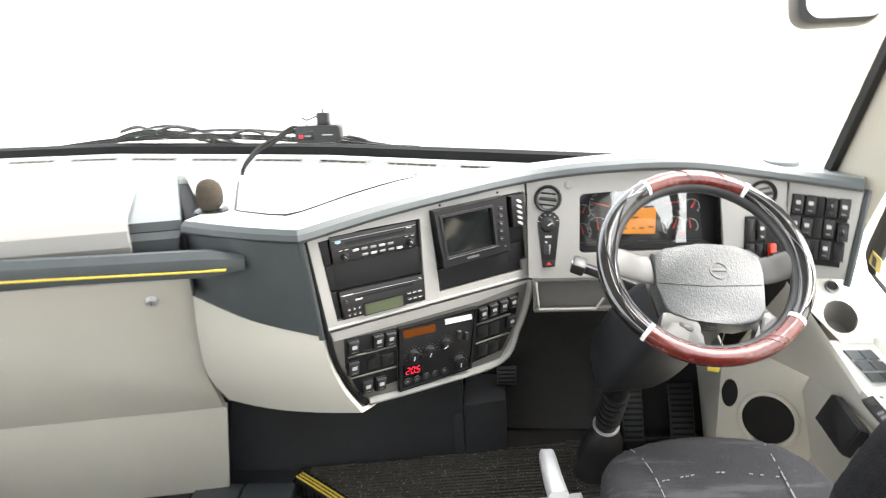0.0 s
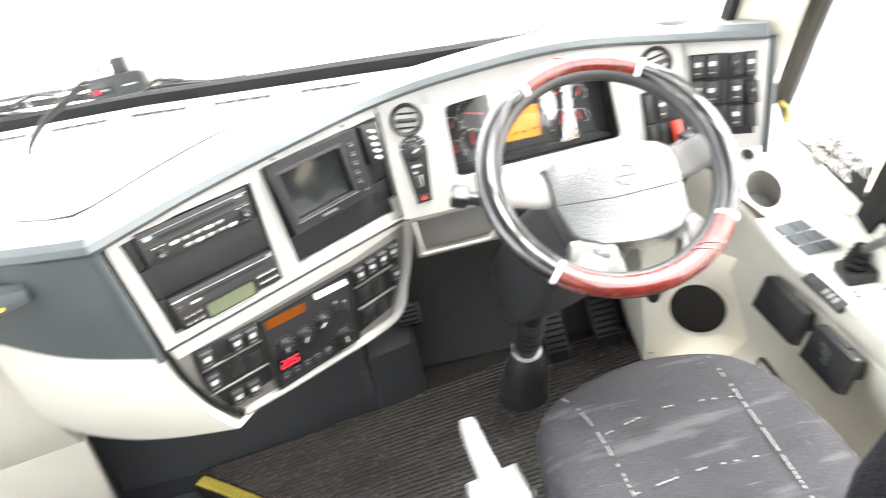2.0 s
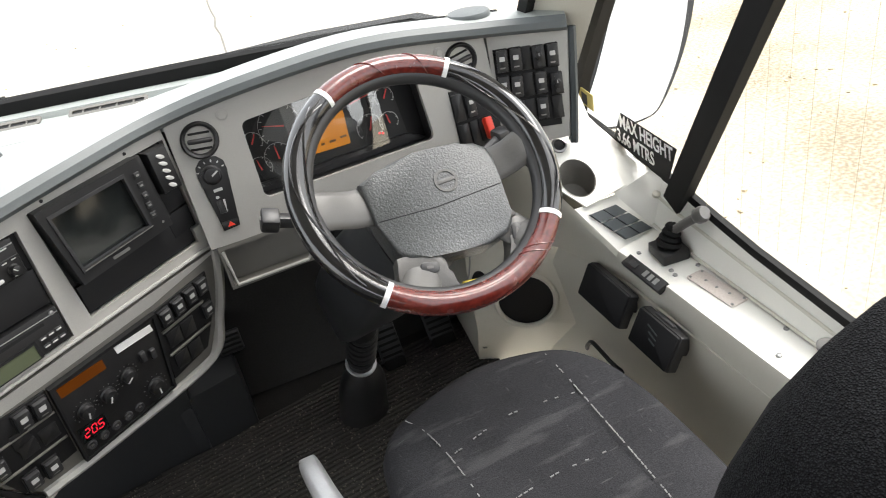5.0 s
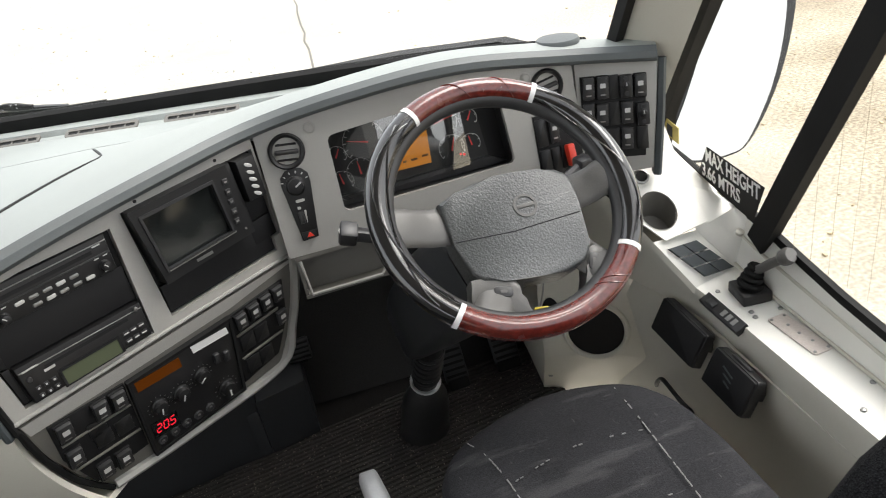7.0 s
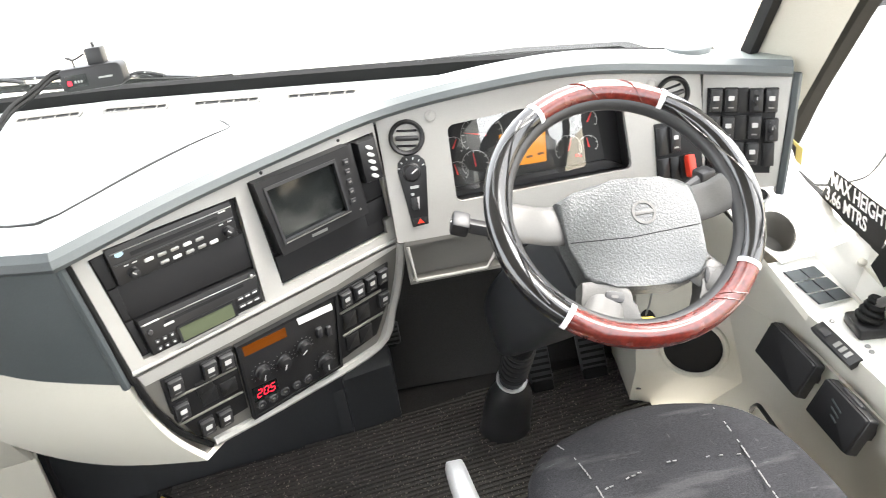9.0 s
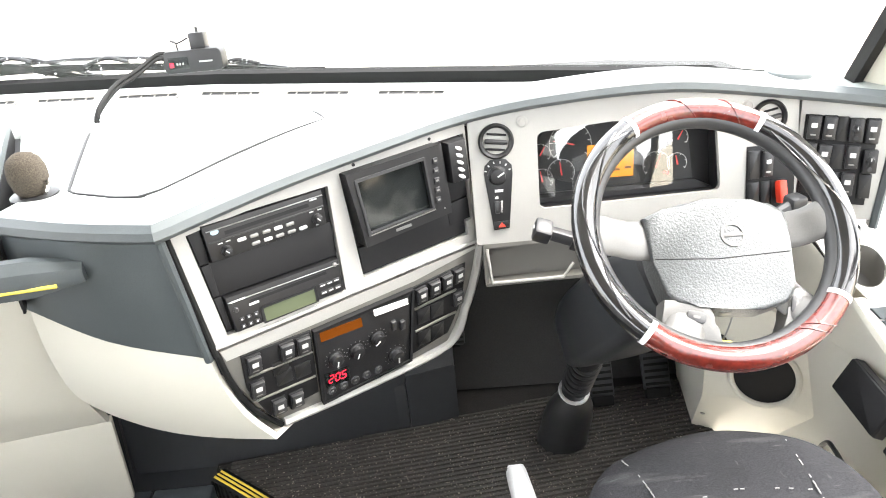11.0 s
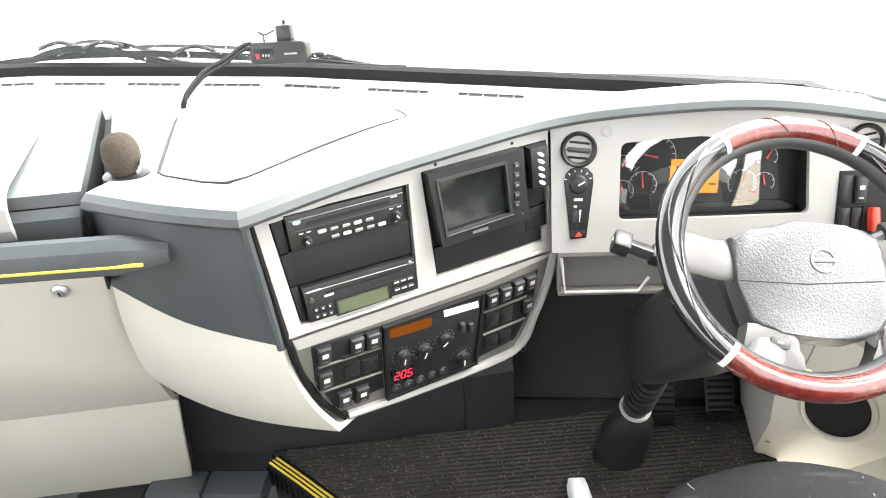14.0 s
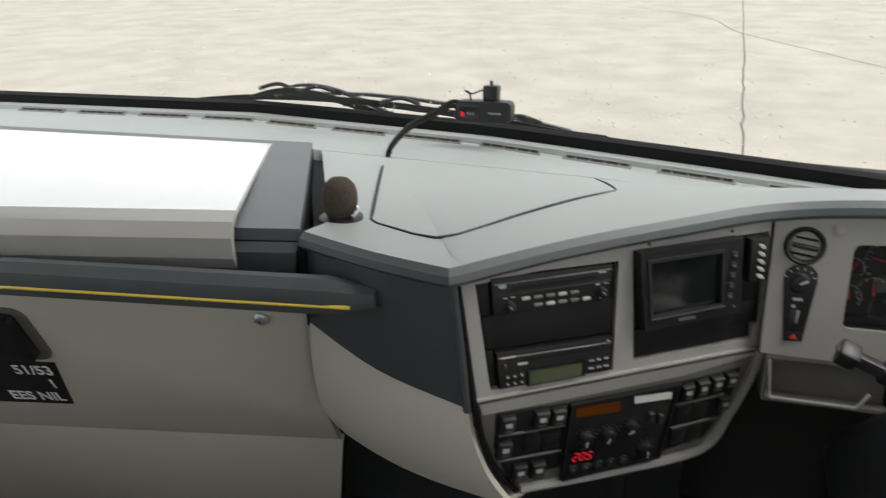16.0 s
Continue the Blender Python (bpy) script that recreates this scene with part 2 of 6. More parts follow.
def slab(size, at=None, bevel=0.0, seg=2, bm=None):
    """A box of that size, centred on the pose at."""
    b = bm or bmesh.new()
    made = bmesh.ops.create_cube(b, size=1.0, matrix=(at or Matrix()) @ Matrix.Diagonal((*size, 1)))
    if bevel:
        edges = list({e for v in made["verts"] for e in v.link_edges})
        bmesh.ops.bevel(b, geom=edges, offset=bevel, segments=seg, affect="EDGES", profile=0.5)
    return b


def block(x0, x1, y0, y1, z0, z1, at=None, bevel=0.0, seg=2, bm=None):
    return slab((x1 - x0, y1 - y0, z1 - z0), (at or Matrix()) @ pose((x0 + x1) / 2, (y0 + y1) / 2, (z0 + z1) / 2), bevel, seg, bm)


def prism(points, low, high, at=None, bevel=0.0, bm=None, seg=2):
    """A flat outline in x and y, thickened from z low to z high."""
    b = bm or bmesh.new()
    m = at or Matrix()
    lo = [b.verts.new(m @ Vector((x, y, low))) for x, y in points]
    hi = [b.verts.new(m @ Vector((x, y, high))) for x, y in points]
    n = len(points)
    b.faces.new(lo[::-1])
    top = b.faces.new(hi)
    for i in range(n):
        b.faces.new((lo[i], lo[(i + 1) % n], hi[(i + 1) % n], hi[i]))
    if bevel:
        bmesh.ops.bevel(b, geom=list(top.edges), offset=bevel, segments=seg, affect="EDGES", profile=0.5)
    return b


def lathe(profile, at=None, steps=24, bm=None):
    """A profile of (radius, height) turned round z."""
    b = bm or bmesh.new()
    m = at or Matrix()
    rings = []
    for r, h in profile:
        rings.append([b.verts.new(m @ Vector((r * math.cos(2 * math.pi * k / steps), r * math.sin(2 * math.pi * k / steps), h))) for k in range(steps)])
    for a, c in zip(rings, rings[1:]):
        for k in range(steps):
            b.faces.new((a[k], a[(k + 1) % steps], c[(k + 1) % steps], c[k]))
    for ring in (rings[0], rings[-1]):
        b.faces.new(ring)
    return b


def smooth_path(points, steps=8):
    """A rounded line through the points."""
    pts = [Vector(p) for p in points]
    out = []
    for i in range(len(pts) - 1):
        a, b = pts[i], pts[i + 1]
        p, q = pts[max(i - 1, 0)], pts[min(i + 2, len(pts) - 1)]
        for k in range(steps):
            t = k / steps
            out.append(0.5 * ((2 * a) + (b - p) * t + (2 * p - 5 * a + 4 * b - q) * t * t + (3 * a - p - 3 * b + q) * t ** 3))
    out.append(pts[-1])
    return out


def sweep(path, section, up=(0, 0, 1), closed=False, bm=None, cap=True):
    """A section of (side, up) pairs carried along a path; a function gives one for each step."""
    b = bm or bmesh.new()
    n = len(path)
    rings = []
    for i, p in enumerate(path):
        a, c = (path[(i - 1) % n], path[(i + 1) % n]) if closed else (path[max(i - 1, 0)], path[min(i + 1, n - 1)])
        d = (c - a).normalized()
        side = d.cross(Vector(up)).normalized()
        u = side.cross(d)
        sec = section(i / max(1, n - 1)) if callable(section) else section
        rings.append([b.verts.new(p + side * s + u * h) for s, h in sec])
    k = len(rings[0])
    pairs = list(zip(rings, rings[1:])) + ([(rings[-1], rings[0])] if closed else [])
    for r, s in pairs:
        for j in range(k):
            b.faces.new((r[j], r[(j + 1) % k], s[(j + 1) % k], s[j]))
    if cap and not closed:
        b.faces.new(rings[0])
        b.faces.new(rings[-1])
    return b


def circle(r, steps=10, squash=1.0):
    return [(r * math.cos(2 * math.pi * k / steps), squash * r * math.sin(2 * math.pi * k / steps)) for k in range(steps)]


def tube(points, r, steps=8, fine=6, bm=None, up=(0, 0, 1)):
    return sweep(smooth_path(points, fine), circle(r, steps), up, bm=bm)


def sheet(rows, thick=0.0, bm=None):
    """A surface through rows of points; thick gives it a back."""
    b = bm or bmesh.new()
    grid = [[b.verts.new(Vector(p)) for p in row] for row in rows]
    made = []
    for a, c in zip(grid, grid[1:]):
        for j in range(len(a) - 1):
            made.append(b.faces.new((a[j], a[j + 1], c[j + 1], c[j])))
    if thick:
        bmesh.ops.recalc_face_normals(b, faces=made)
        bmesh.ops.solidify(b, geom=made, thickness=thick)
    return b


def rounded(w, h, r, steps=4, cx=0.0, cy=0.0):
    """The outline of a rounded rectangle."""
    out = []
    for sx, sy, a in ((1, 1, 0), (-1, 1, 90), (-1, -1, 180), (1, -1, 270)):
        for k in range(steps + 1):
            t = radians(a + 90 * k / steps)
            out.append((cx + sx * (w / 2 - r) + r * math.cos(t), cy + sy * (h / 2 - r) + r * math.sin(t)))
    return out


def holed(outer, holes, low, high, at=None):
    """A plate with an outline and openings cut through it."""
    b = bmesh.new()
    edges = []
    for loop in (outer, *holes):
        vs = [b.verts.new((x, y, 0)) for x, y in loop]
        edges += [b.edges.new((vs[i], vs[(i + 1) % len(vs)])) for i in range(len(vs))]
    bmesh.ops.triangle_fill(b, edges=edges, use_beauty=True)
    faces = list(b.faces)
    bmesh.ops.recalc_face_normals(b, faces=faces)
    if faces[0].normal.z < 0:
        bmesh.ops.reverse_faces(b, faces=faces)
    ext = bmesh.ops.extrude_face_region(b, geom=faces)
    bmesh.ops.translate(b, vec=(0, 0, low - high), verts=[v for v in ext["geom"] if isinstance(v, bmesh.types.BMVert)])
    bmesh.ops.translate(b, vec=(0, 0, high), verts=b.verts)
    bmesh.ops.recalc_face_normals(b, faces=b.faces)
    if at:
        bmesh.ops.transform(b, matrix=at, verts=b.verts)
    return b


def lettering(name, text, size, at, mat, parent, align="LEFT", bold=0.0, squeeze=1.0):
    cu = bpy.data.curves.new(name, "FONT")
    cu.body, cu.size, cu.align_x, cu.extrude, cu.offset = text, size, align, 0.0004, bold
    tmp = new("tmp_text", cu)
    me = bpy.data.meshes.new_from_object(tmp.evaluated_get(bpy.context.evaluated_depsgraph_get()))
    bpy.data.objects.remove(tmp)
    me.transform(at @ Matrix.Diagonal((squeeze, 1, 1, 1)))
    me.materials.clear()
    me.materials.append(mat)
    ob = new(name, me)
    ob.parent = parent
    return ob


def plane_frame(origin, u, v):
    u = Vector(u).normalized()
    v = Vector(v)
    v = (v - u * v.dot(u)).normalized()
    n = u.cross(v)
    return Matrix(((u.x, v.x, n.x, origin[0]), (u.y, v.y, n.y, origin[1]), (u.z, v.z, n.z, origin[2]), (0, 0, 0, 1)))


def along(xs, ys, x):
    return float(np.interp(x, xs, ys))


# The planes of the driver's fascia: x along, y up, z out towards the cab.
TURN = radians(31.7)
ALONG, BACK = Vector((math.cos(TURN), math.sin(TURN), 0)), Vector((-math.sin(TURN), math.cos(TURN), 0))
UP = Vector((0, 0, 1))
A = plane_frame((-0.21, 1.366, 0.762), ALONG, UP * math.cos(radians(5)) + BACK * math.sin(radians(5)))
B = plane_frame((-0.21, 1.366, 0.758), ALONG, UP * math.cos(radians(8)) - BACK * math.sin(radians(8)))
C = plane_frame((0.213, 1.60, 0.77), (1, 0, 0), (0, 0.22, 1))
D = plane_frame((0.787, 1.60, 0.77), (math.cos(radians(20)), -math.sin(radians(20)), 0), (0.06, 0.20, 1))
P = plane_frame((-0.642, 1.513, 0.774), (1, 0.17, 0), (0, -0.45, 1))


# ---- the yard outside and the shell of the coach ----
GROUND = -1.0


def build_ground():
    rows = [[(x, y, GROUND) for x in (-400, -60, -20, -8, 0, 8, 20, 60, 400)] for y in (-400, -60, -20, -5, 5, 12, 20, 30, 60, 400)]
    tagged(finish("ground", sheet(rows), M_GROUND, smooth=False), "pale damp concrete yard around the coach", "ground", kind="structure")
    joint = material("joint_tar", (0.15, 0.14, 0.125), 0.9, stain=0.3, stain_size=3)
    for pts in (((0.45, 2.6), (0.91, 8.7), (1.5, 16.5), (2.3, 28.0)), ((-14, 31.2), (-0.75, 23.8), (1.72, 18.6), (3.6, 14.8), (5.6, 10.5)), ((8.4, 8.2), (6.75, 5.26), (6.11, 4.11), (4.5, 1.2))):
        path = [p + Vector((random.uniform(-0.02, 0.02), random.uniform(-0.02, 0.02), GROUND + 0.002)) for p in smooth_path([(x, y, 0) for x, y in pts], 16)]
        tagged(finish("ground_joint", sweep(path, [(-0.014, 0), (0.014, 0), (0.011, 0.001), (-0.011, 0.001)]), joint), "dark tarred joint between concrete slabs", "joint", kind="structure")
    b = bmesh.new()
    for k in range(1500):
        x, y = random.uniform(-7, 8), random.uniform(2.6, 22)
        if k % 3 == 0:
            x, y = random.uniform(1.6, 7), random.uniform(0.5, 6)
        s = random.choice((0.003, 0.004, 0.005, 0.006, 0.008, 0.012))
        slab((s * 2, s * random.uniform(1, 2), s), pose(x, y, GROUND + s * 0.3, random.uniform(-20, 20), random.uniform(-20, 20), random.uniform(0, 180)), bm=b)
    tagged(finish("loose_grit", b, material("grit_stone", (0.42, 0.34, 0.22), 0.9, stain=0.5, stain_size=3), smooth=False), "scattered grit and small leaves on the concrete", "grit", kind="stuff")


def side_x(y):
    """The side window's plane: it runs out a little towards the front."""
    return 1.03 + 0.156 * (y - 1.5) if y > 1.4 else 1.0144 - 0.02 * (1.4 - y)


SEAL_X = [-2.3, -1.18, -0.414, 0.135, 0.44, 0.70, 0.93]
SEAL_Y = [2.54, 2.55, 2.41, 2.235, 2.135, 2.035, 1.89]


def seal_point(x, z=0.9, lean=0.55):
    return Vector((x, along(SEAL_X, SEAL_Y, x) - lean * (z - 0.9), z))


def build_shell():
    shell_x0, y0, roof = -1.75, -2.2, 2.15
    rear = -9.0
    tagged(finish("ceiling", prism([(shell_x0, rear), (0.70, rear), (0.70, -0.6), (0.90, 0.8), (0.90, 1.15), (0.5, 1.45), (-0.3, 1.72), (shell_x0, 1.80)], roof, roof + 0.06), M_INNER), "pale lining of the coach roof", "ceiling", kind="structure")
    tagged(finish("wall_rear", block(shell_x0, 0.72, rear - 0.06, rear, -0.45, roof), M_INNER), "grey lined rear wall of the coach", "wall", kind="structure")
    tagged(finish("wall_side_rear", prism([(0.66, -0.6), (0.72, -0.6), (0.72, rear), (0.66, rear)], -0.45, 1.3), M_INNER), "grey lined side wall below the coach windows", "wall", kind="structure")
    tagged(finish("wall_saloon_side", block(shell_x0 - 0.06, shell_x0, rear, -0.2, 0.66, 1.25), M_INNER), "grey lined wall below the saloon windows", "wall", kind="structure")
    tagged(finish("wall_door_side", block(shell_x0 - 0.06, shell_x0, rear, 2.6, -0.45, 0.66), M_INNER), "grey lined lower wall beside the entrance", "wall", kind="structure")
    tagged(finish("saloon_floor", block(shell_x0, 0.72, rear, y0, -0.12, -0.06), M_CARPET), "dark floor of the coach saloon", "floor", kind="structure")
    # floor platform, with the stairwell to its left
    well = [(-0.50, 1.92), (-0.49, 1.905), (-0.36, 1.80), (-0.22, 1.68), (-0.10, 1.53), (-0.02, 1.35), (0.0, 1.1), (0.0, y0), (0.80, y0), (0.80, 2.5), (-0.50, 2.5)]
    tagged(finish("floor", prism(well, -0.06, 0.0), M_CARPET, smooth=False), "dark worn floor of the driver's platform", "floor", kind="structure")
    tagged(finish("stairwell_floor", block(shell_x0, 0.0, y0, 2.3, -0.42, -0.36), M_CARPET), "dark carpeted entrance steps", "floor", kind="structure")
    # ribbed mat lying on the platform
    b = bmesh.new()
    prism([(-0.495, 1.935), (-0.47, 1.885), (-0.34, 1.79), (-0.19, 1.655), (-0.06, 1.48), (0.02, 1.3), (0.03, 0.2), (0.80, 0.2), (0.80, 2.10), (0.45, 2.09), (0.15, 2.035), (0.018, 2.008), (-0.33, 1.966)], 0.0, 0.005, bm=b)
    edge = [(-0.47, 1.885), (-0.34, 1.79), (-0.19, 1.655), (-0.06, 1.48), (0.02, 1.3), (0.03, 0.2)]
    back = [(-0.495, 1.935), (-0.33, 1.966), (0.018, 2.008), (0.15, 2.035), (0.45, 2.09), (0.80, 2.10)]
    ribs = []
    for k in range(72):
        run = []
        for x in np.linspace(-0.49, 0.79, 500):
            y = 1.985 + 0.105 * x - 0.0150 * (k - 6)
            if y < along([p[0] for p in back], [p[1] for p in back], x) - 0.004 and x > along([p[1] for p in edge[::-1]], [p[0] for p in edge[::-1]], y) + 0.01:
                run.append((x, y))
        if len(run) > 2:
            ribs.append((run[0], run[-1]))
    mat = tagged(finish("floor_mat", b, M_FLOOR, smooth=False), "worn ribbed black rubber floor mat with grit", "mat")
    for (x0, y0_), (x1, y1_) in ribs:
        part("rib", sweep([Vector((x0, y0_, 0.006)), Vector((x1, y1_, 0.006))], [(-0.0045, -0.003), (0.0045, -0.003), (0.0036, 0.0036), (-0.0036, 0.0036)]), M_RIB, mat, smooth=False)
    grit = bmesh.new()
    for k in range(5200):
        x, y = random.uniform(-0.46, 0.78), random.uniform(1.25, 2.03)
        if x < along([p[1] for p in edge[::-1]], [p[0] for p in edge[::-1]], y) + 0.02 or y > along([p[0] for p in back], [p[1] for p in back], x) - 0.01:
            continue
        g, turn = random.choice((0.0010, 0.0014, 0.0018, 0.0024)), random.uniform(0, 6.28)
        ring = [grit.verts.new((x + g * random.uniform(0.7, 1.5) * math.cos(turn + 2.09 * n), y + g * math.sin(turn + 2.09 * n), 0.0085)) for n in range(3)]
        tip = grit.verts.new((x, y, 0.0095 + g))
        for n in range(3):
            grit.faces.new((ring[n], ring[(n + 1) % 3], tip))
        grit.faces.new(ring)
    tagged(finish("floor_grit", grit, M_DUST, smooth=False), "pale grit and crumbs scattered over the floor mat", "grit", kind="stuff")
    # front bulkhead under the dash
    b = bmesh.new()
    prism([(-1.7, 2.50), (-0.5, 2.42), (0.2, 2.38), (0.6, 2.32), (0.85, 2.22), (0.97, 1.80), (1.0, 1.81), (0.88, 2.25), (0.62, 2.36), (0.22, 2.42), (-0.5, 2.46), (-1.7, 2.54)], -0.06, 0.865, bm=b)
    tagged(finish("wall_front", b, M_TOE, smooth=False), "black bulkhead behind the pedals", "wall", kind="structure")
    b = prism([(-0.715, 1.945), (-0.52, 1.945), (-0.33, 1.972), (0.018, 2.012), (0.018, 2.06), (-0.715, 2.06)], -0.02, 0.72)
    tagged(finish("footwell_floor", block(-0.82, -0.46, 1.88, 2.2, -0.06, -0.004), M_KICK, smooth=False), "black plastic footwell floor edge", "floor", kind="structure")
    tagged(finish("under_dash_panel", b, M_KICK, smooth=False), "black plastic kick panel under the dash", "panel", kind="structure")


def build_windscreen():
    ws = thing("window_windscreen", "large raked windscreen with black rubber seal", "windscreen", kind="structure")
    xs = np.linspace(-2.25, 0.93, 40)
    base = [seal_point(x, 0.9) for x in xs]
    part("window_seal", sweep(base, [(-0.025, -0.045), (0.012, -0.045), (0.016, 0.022), (0.0, 0.03), (-0.02, 0.02)], bm=None), M_RUBBER, ws, "black rubber seal")
    rows = [[seal_point(x, z) for x in xs] for z in np.linspace(0.93, 2.15, 8)]
    pane = part("pane", sheet(rows), M_GLASS, ws)
    pane.visible_shadow = False
    # rain beads on the lower glass
    b = bmesh.new()
    for k in range(420):
        x, z = random.uniform(-1.6, 0.3), 0.945 + abs(random.gauss(0, 0.13))
        r = random.choice((0.0012, 0.0016, 0.0022, 0.003))
        m = Matrix.Translation(seal_point(x, z) + Vector((0, -0.001, 0)))
        bmesh.ops.create_icosphere(b, subdivisions=1, radius=r, matrix=m)
    drops = part("raindrops", b, clear_glass("water_drop", 0.35), ws)
    drops.visible_shadow = False
    # right-hand pillar: black edge, pale inner face

    def on(x, y, z, far):
        """A point of the pillar: it climbs back with the screen."""
        k = (far - z) / 1.0
        return Vector((x + 0.07 * k, y - 0.515 * k, far))

    lo, hi = 0.72, 2.15
    part("pillar_edge", sweep([on(0.877, 1.653, 0.985, lo), on(0.877, 1.653, 0.985, hi)], [(-0.009, -0.012), (0.009, -0.012), (0.009, 0.012), (-0.009, 0.012)]), M_RUBBER, ws, "black pillar edge")
    rows = [[on(0.884, 1.660, 0.985, z), on(0.938, 1.613, 0.95, z), on(0.960, 1.645, 0.842, z), on(1.045, 1.80, 0.83, z)] for z in np.linspace(lo + 0.03, hi, 8)]
    part("pillar", sheet(rows, 0.003), M_CREAM, ws, "cream plastic pillar trim")


def build_side_window():
    sw = thing("window_side", "driver's side window with black frames and divider", "window", kind="structure")

    def at(y, z, out=0.0):
        return Vector((side_x(y) + out, y, z))

    part("window_seal", sweep([at(1.88, 0.652, 0.006), at(1.66, 0.664, 0.006), at(1.42, 0.678, 0.006), at(1.3, 0.660, 0.006), at(1.2, 0.645, 0.006), at(1.0, 0.627, 0.006), at(-0.6, 0.605, 0.006)], [(-0.006, -0.010), (0.006, -0.010), (0.006, 0.006), (-0.006, 0.006)]), M_RUBBER, sw, "black rubber sill seal")
    # front upright of the quarter light and the divider bar
    part("front_post", sweep([at(1.845, 0.66), at(1.813, 0.745), at(1.730, 0.868), at(1.600, 1.043), at(0.9, 2.0)], [(-0.013, -0.014), (0.013, -0.014), (0.013, 0.014), (-0.013, 0.014)], up=(1, 0, 0)), M_RUBBER, sw, "black quarter light post")
    part("divider", sweep([Vector((1.03 + 0.156 * (y - 1.5), y, z)) for y, z in ((1.41, 0.645), (1.155, 1.11), (0.68, 2.0))], [(-0.028, -0.013), (0.016, -0.013), (0.016, 0.015), (-0.028, 0.010)], up=(1, 0, 0)), M_RUBBER, sw, "wide black divider bar")
    rows = [[at(y, z, 0.004) for y in (1.80, 1.42, 0.4, -0.6)] for z in (0.62, 1.2, 2.15)]
    part("pane", sheet(rows), M_GLASS, sw).visible_shadow = False
    wires = bmesh.new()
    for k in range(44):
        y = 1.36 - 0.042 * k
        zlow, ztop = 0.67, min(2.1, 0.645 + (1.41 - y) / 0.5484 - 0.03)
        if ztop > zlow + 0.05:
            sweep([at(y, zlow, 0.002), at(y, ztop, 0.002)], [(-0.00016, -0.00016), (0.00016, -0.00016), (0.00016, 0.00016), (-0.00016, 0.00016)], up=(1, 0, 0), bm=wires)
    tagged(part("heater_wires", wires, M_WIRE, sw, "fine vertical heating wires in the glass", smooth=False), "fine vertical heating wires in the glass", kind="stuff")
    # height notice stuck inside the glass
    m = plane_frame(at(1.497, 0.008, -0.009), (-0.156, -1, 0), (0, 0, 1))
    note = thing("height_notice", "black adhesive notice with white lettering on the glass", "sign")
    part("backing", prism([(-0.146, 0.668), (0.086, 0.682), (0.116, 0.757), (-0.108, 0.742)], 0, 0.001, m), M_RUBBER, note)
    lettering("lettering", "MAX HEIGHT", 0.040, m @ pose(-0.112, 0.711, 0.0012, 0, 0, 3.8), M_WHITE, note, bold=0.0006, squeeze=0.90)
    lettering("lettering", "3.66 MTRS", 0.038, m @ pose(-0.126, 0.676, 0.0012, 0, 0, 3.8), M_WHITE, note, bold=0.0006, squeeze=0.95)
    tag = thing("yellow_tag", "small yellow printed tag stuck in the window corner", "sticker")
    m2 = plane_frame(at(1.812, 0.700, -0.010), (0.10, -1, 0), (0, 0, 1))
    part("backing", prism([(0, 0), (0.05, -0.012), (0.05, 0.026), (0, 0.038)], 0, 0.002, m2), material("yellow_card", (0.55, 0.46, 0.16), 0.6), tag)
    part("print", prism([(0.012, 0.002), (0.03, -0.003), (0.03, 0.022), (0.012, 0.027)], 0.002, 0.003, m2), M_KEY, tag)


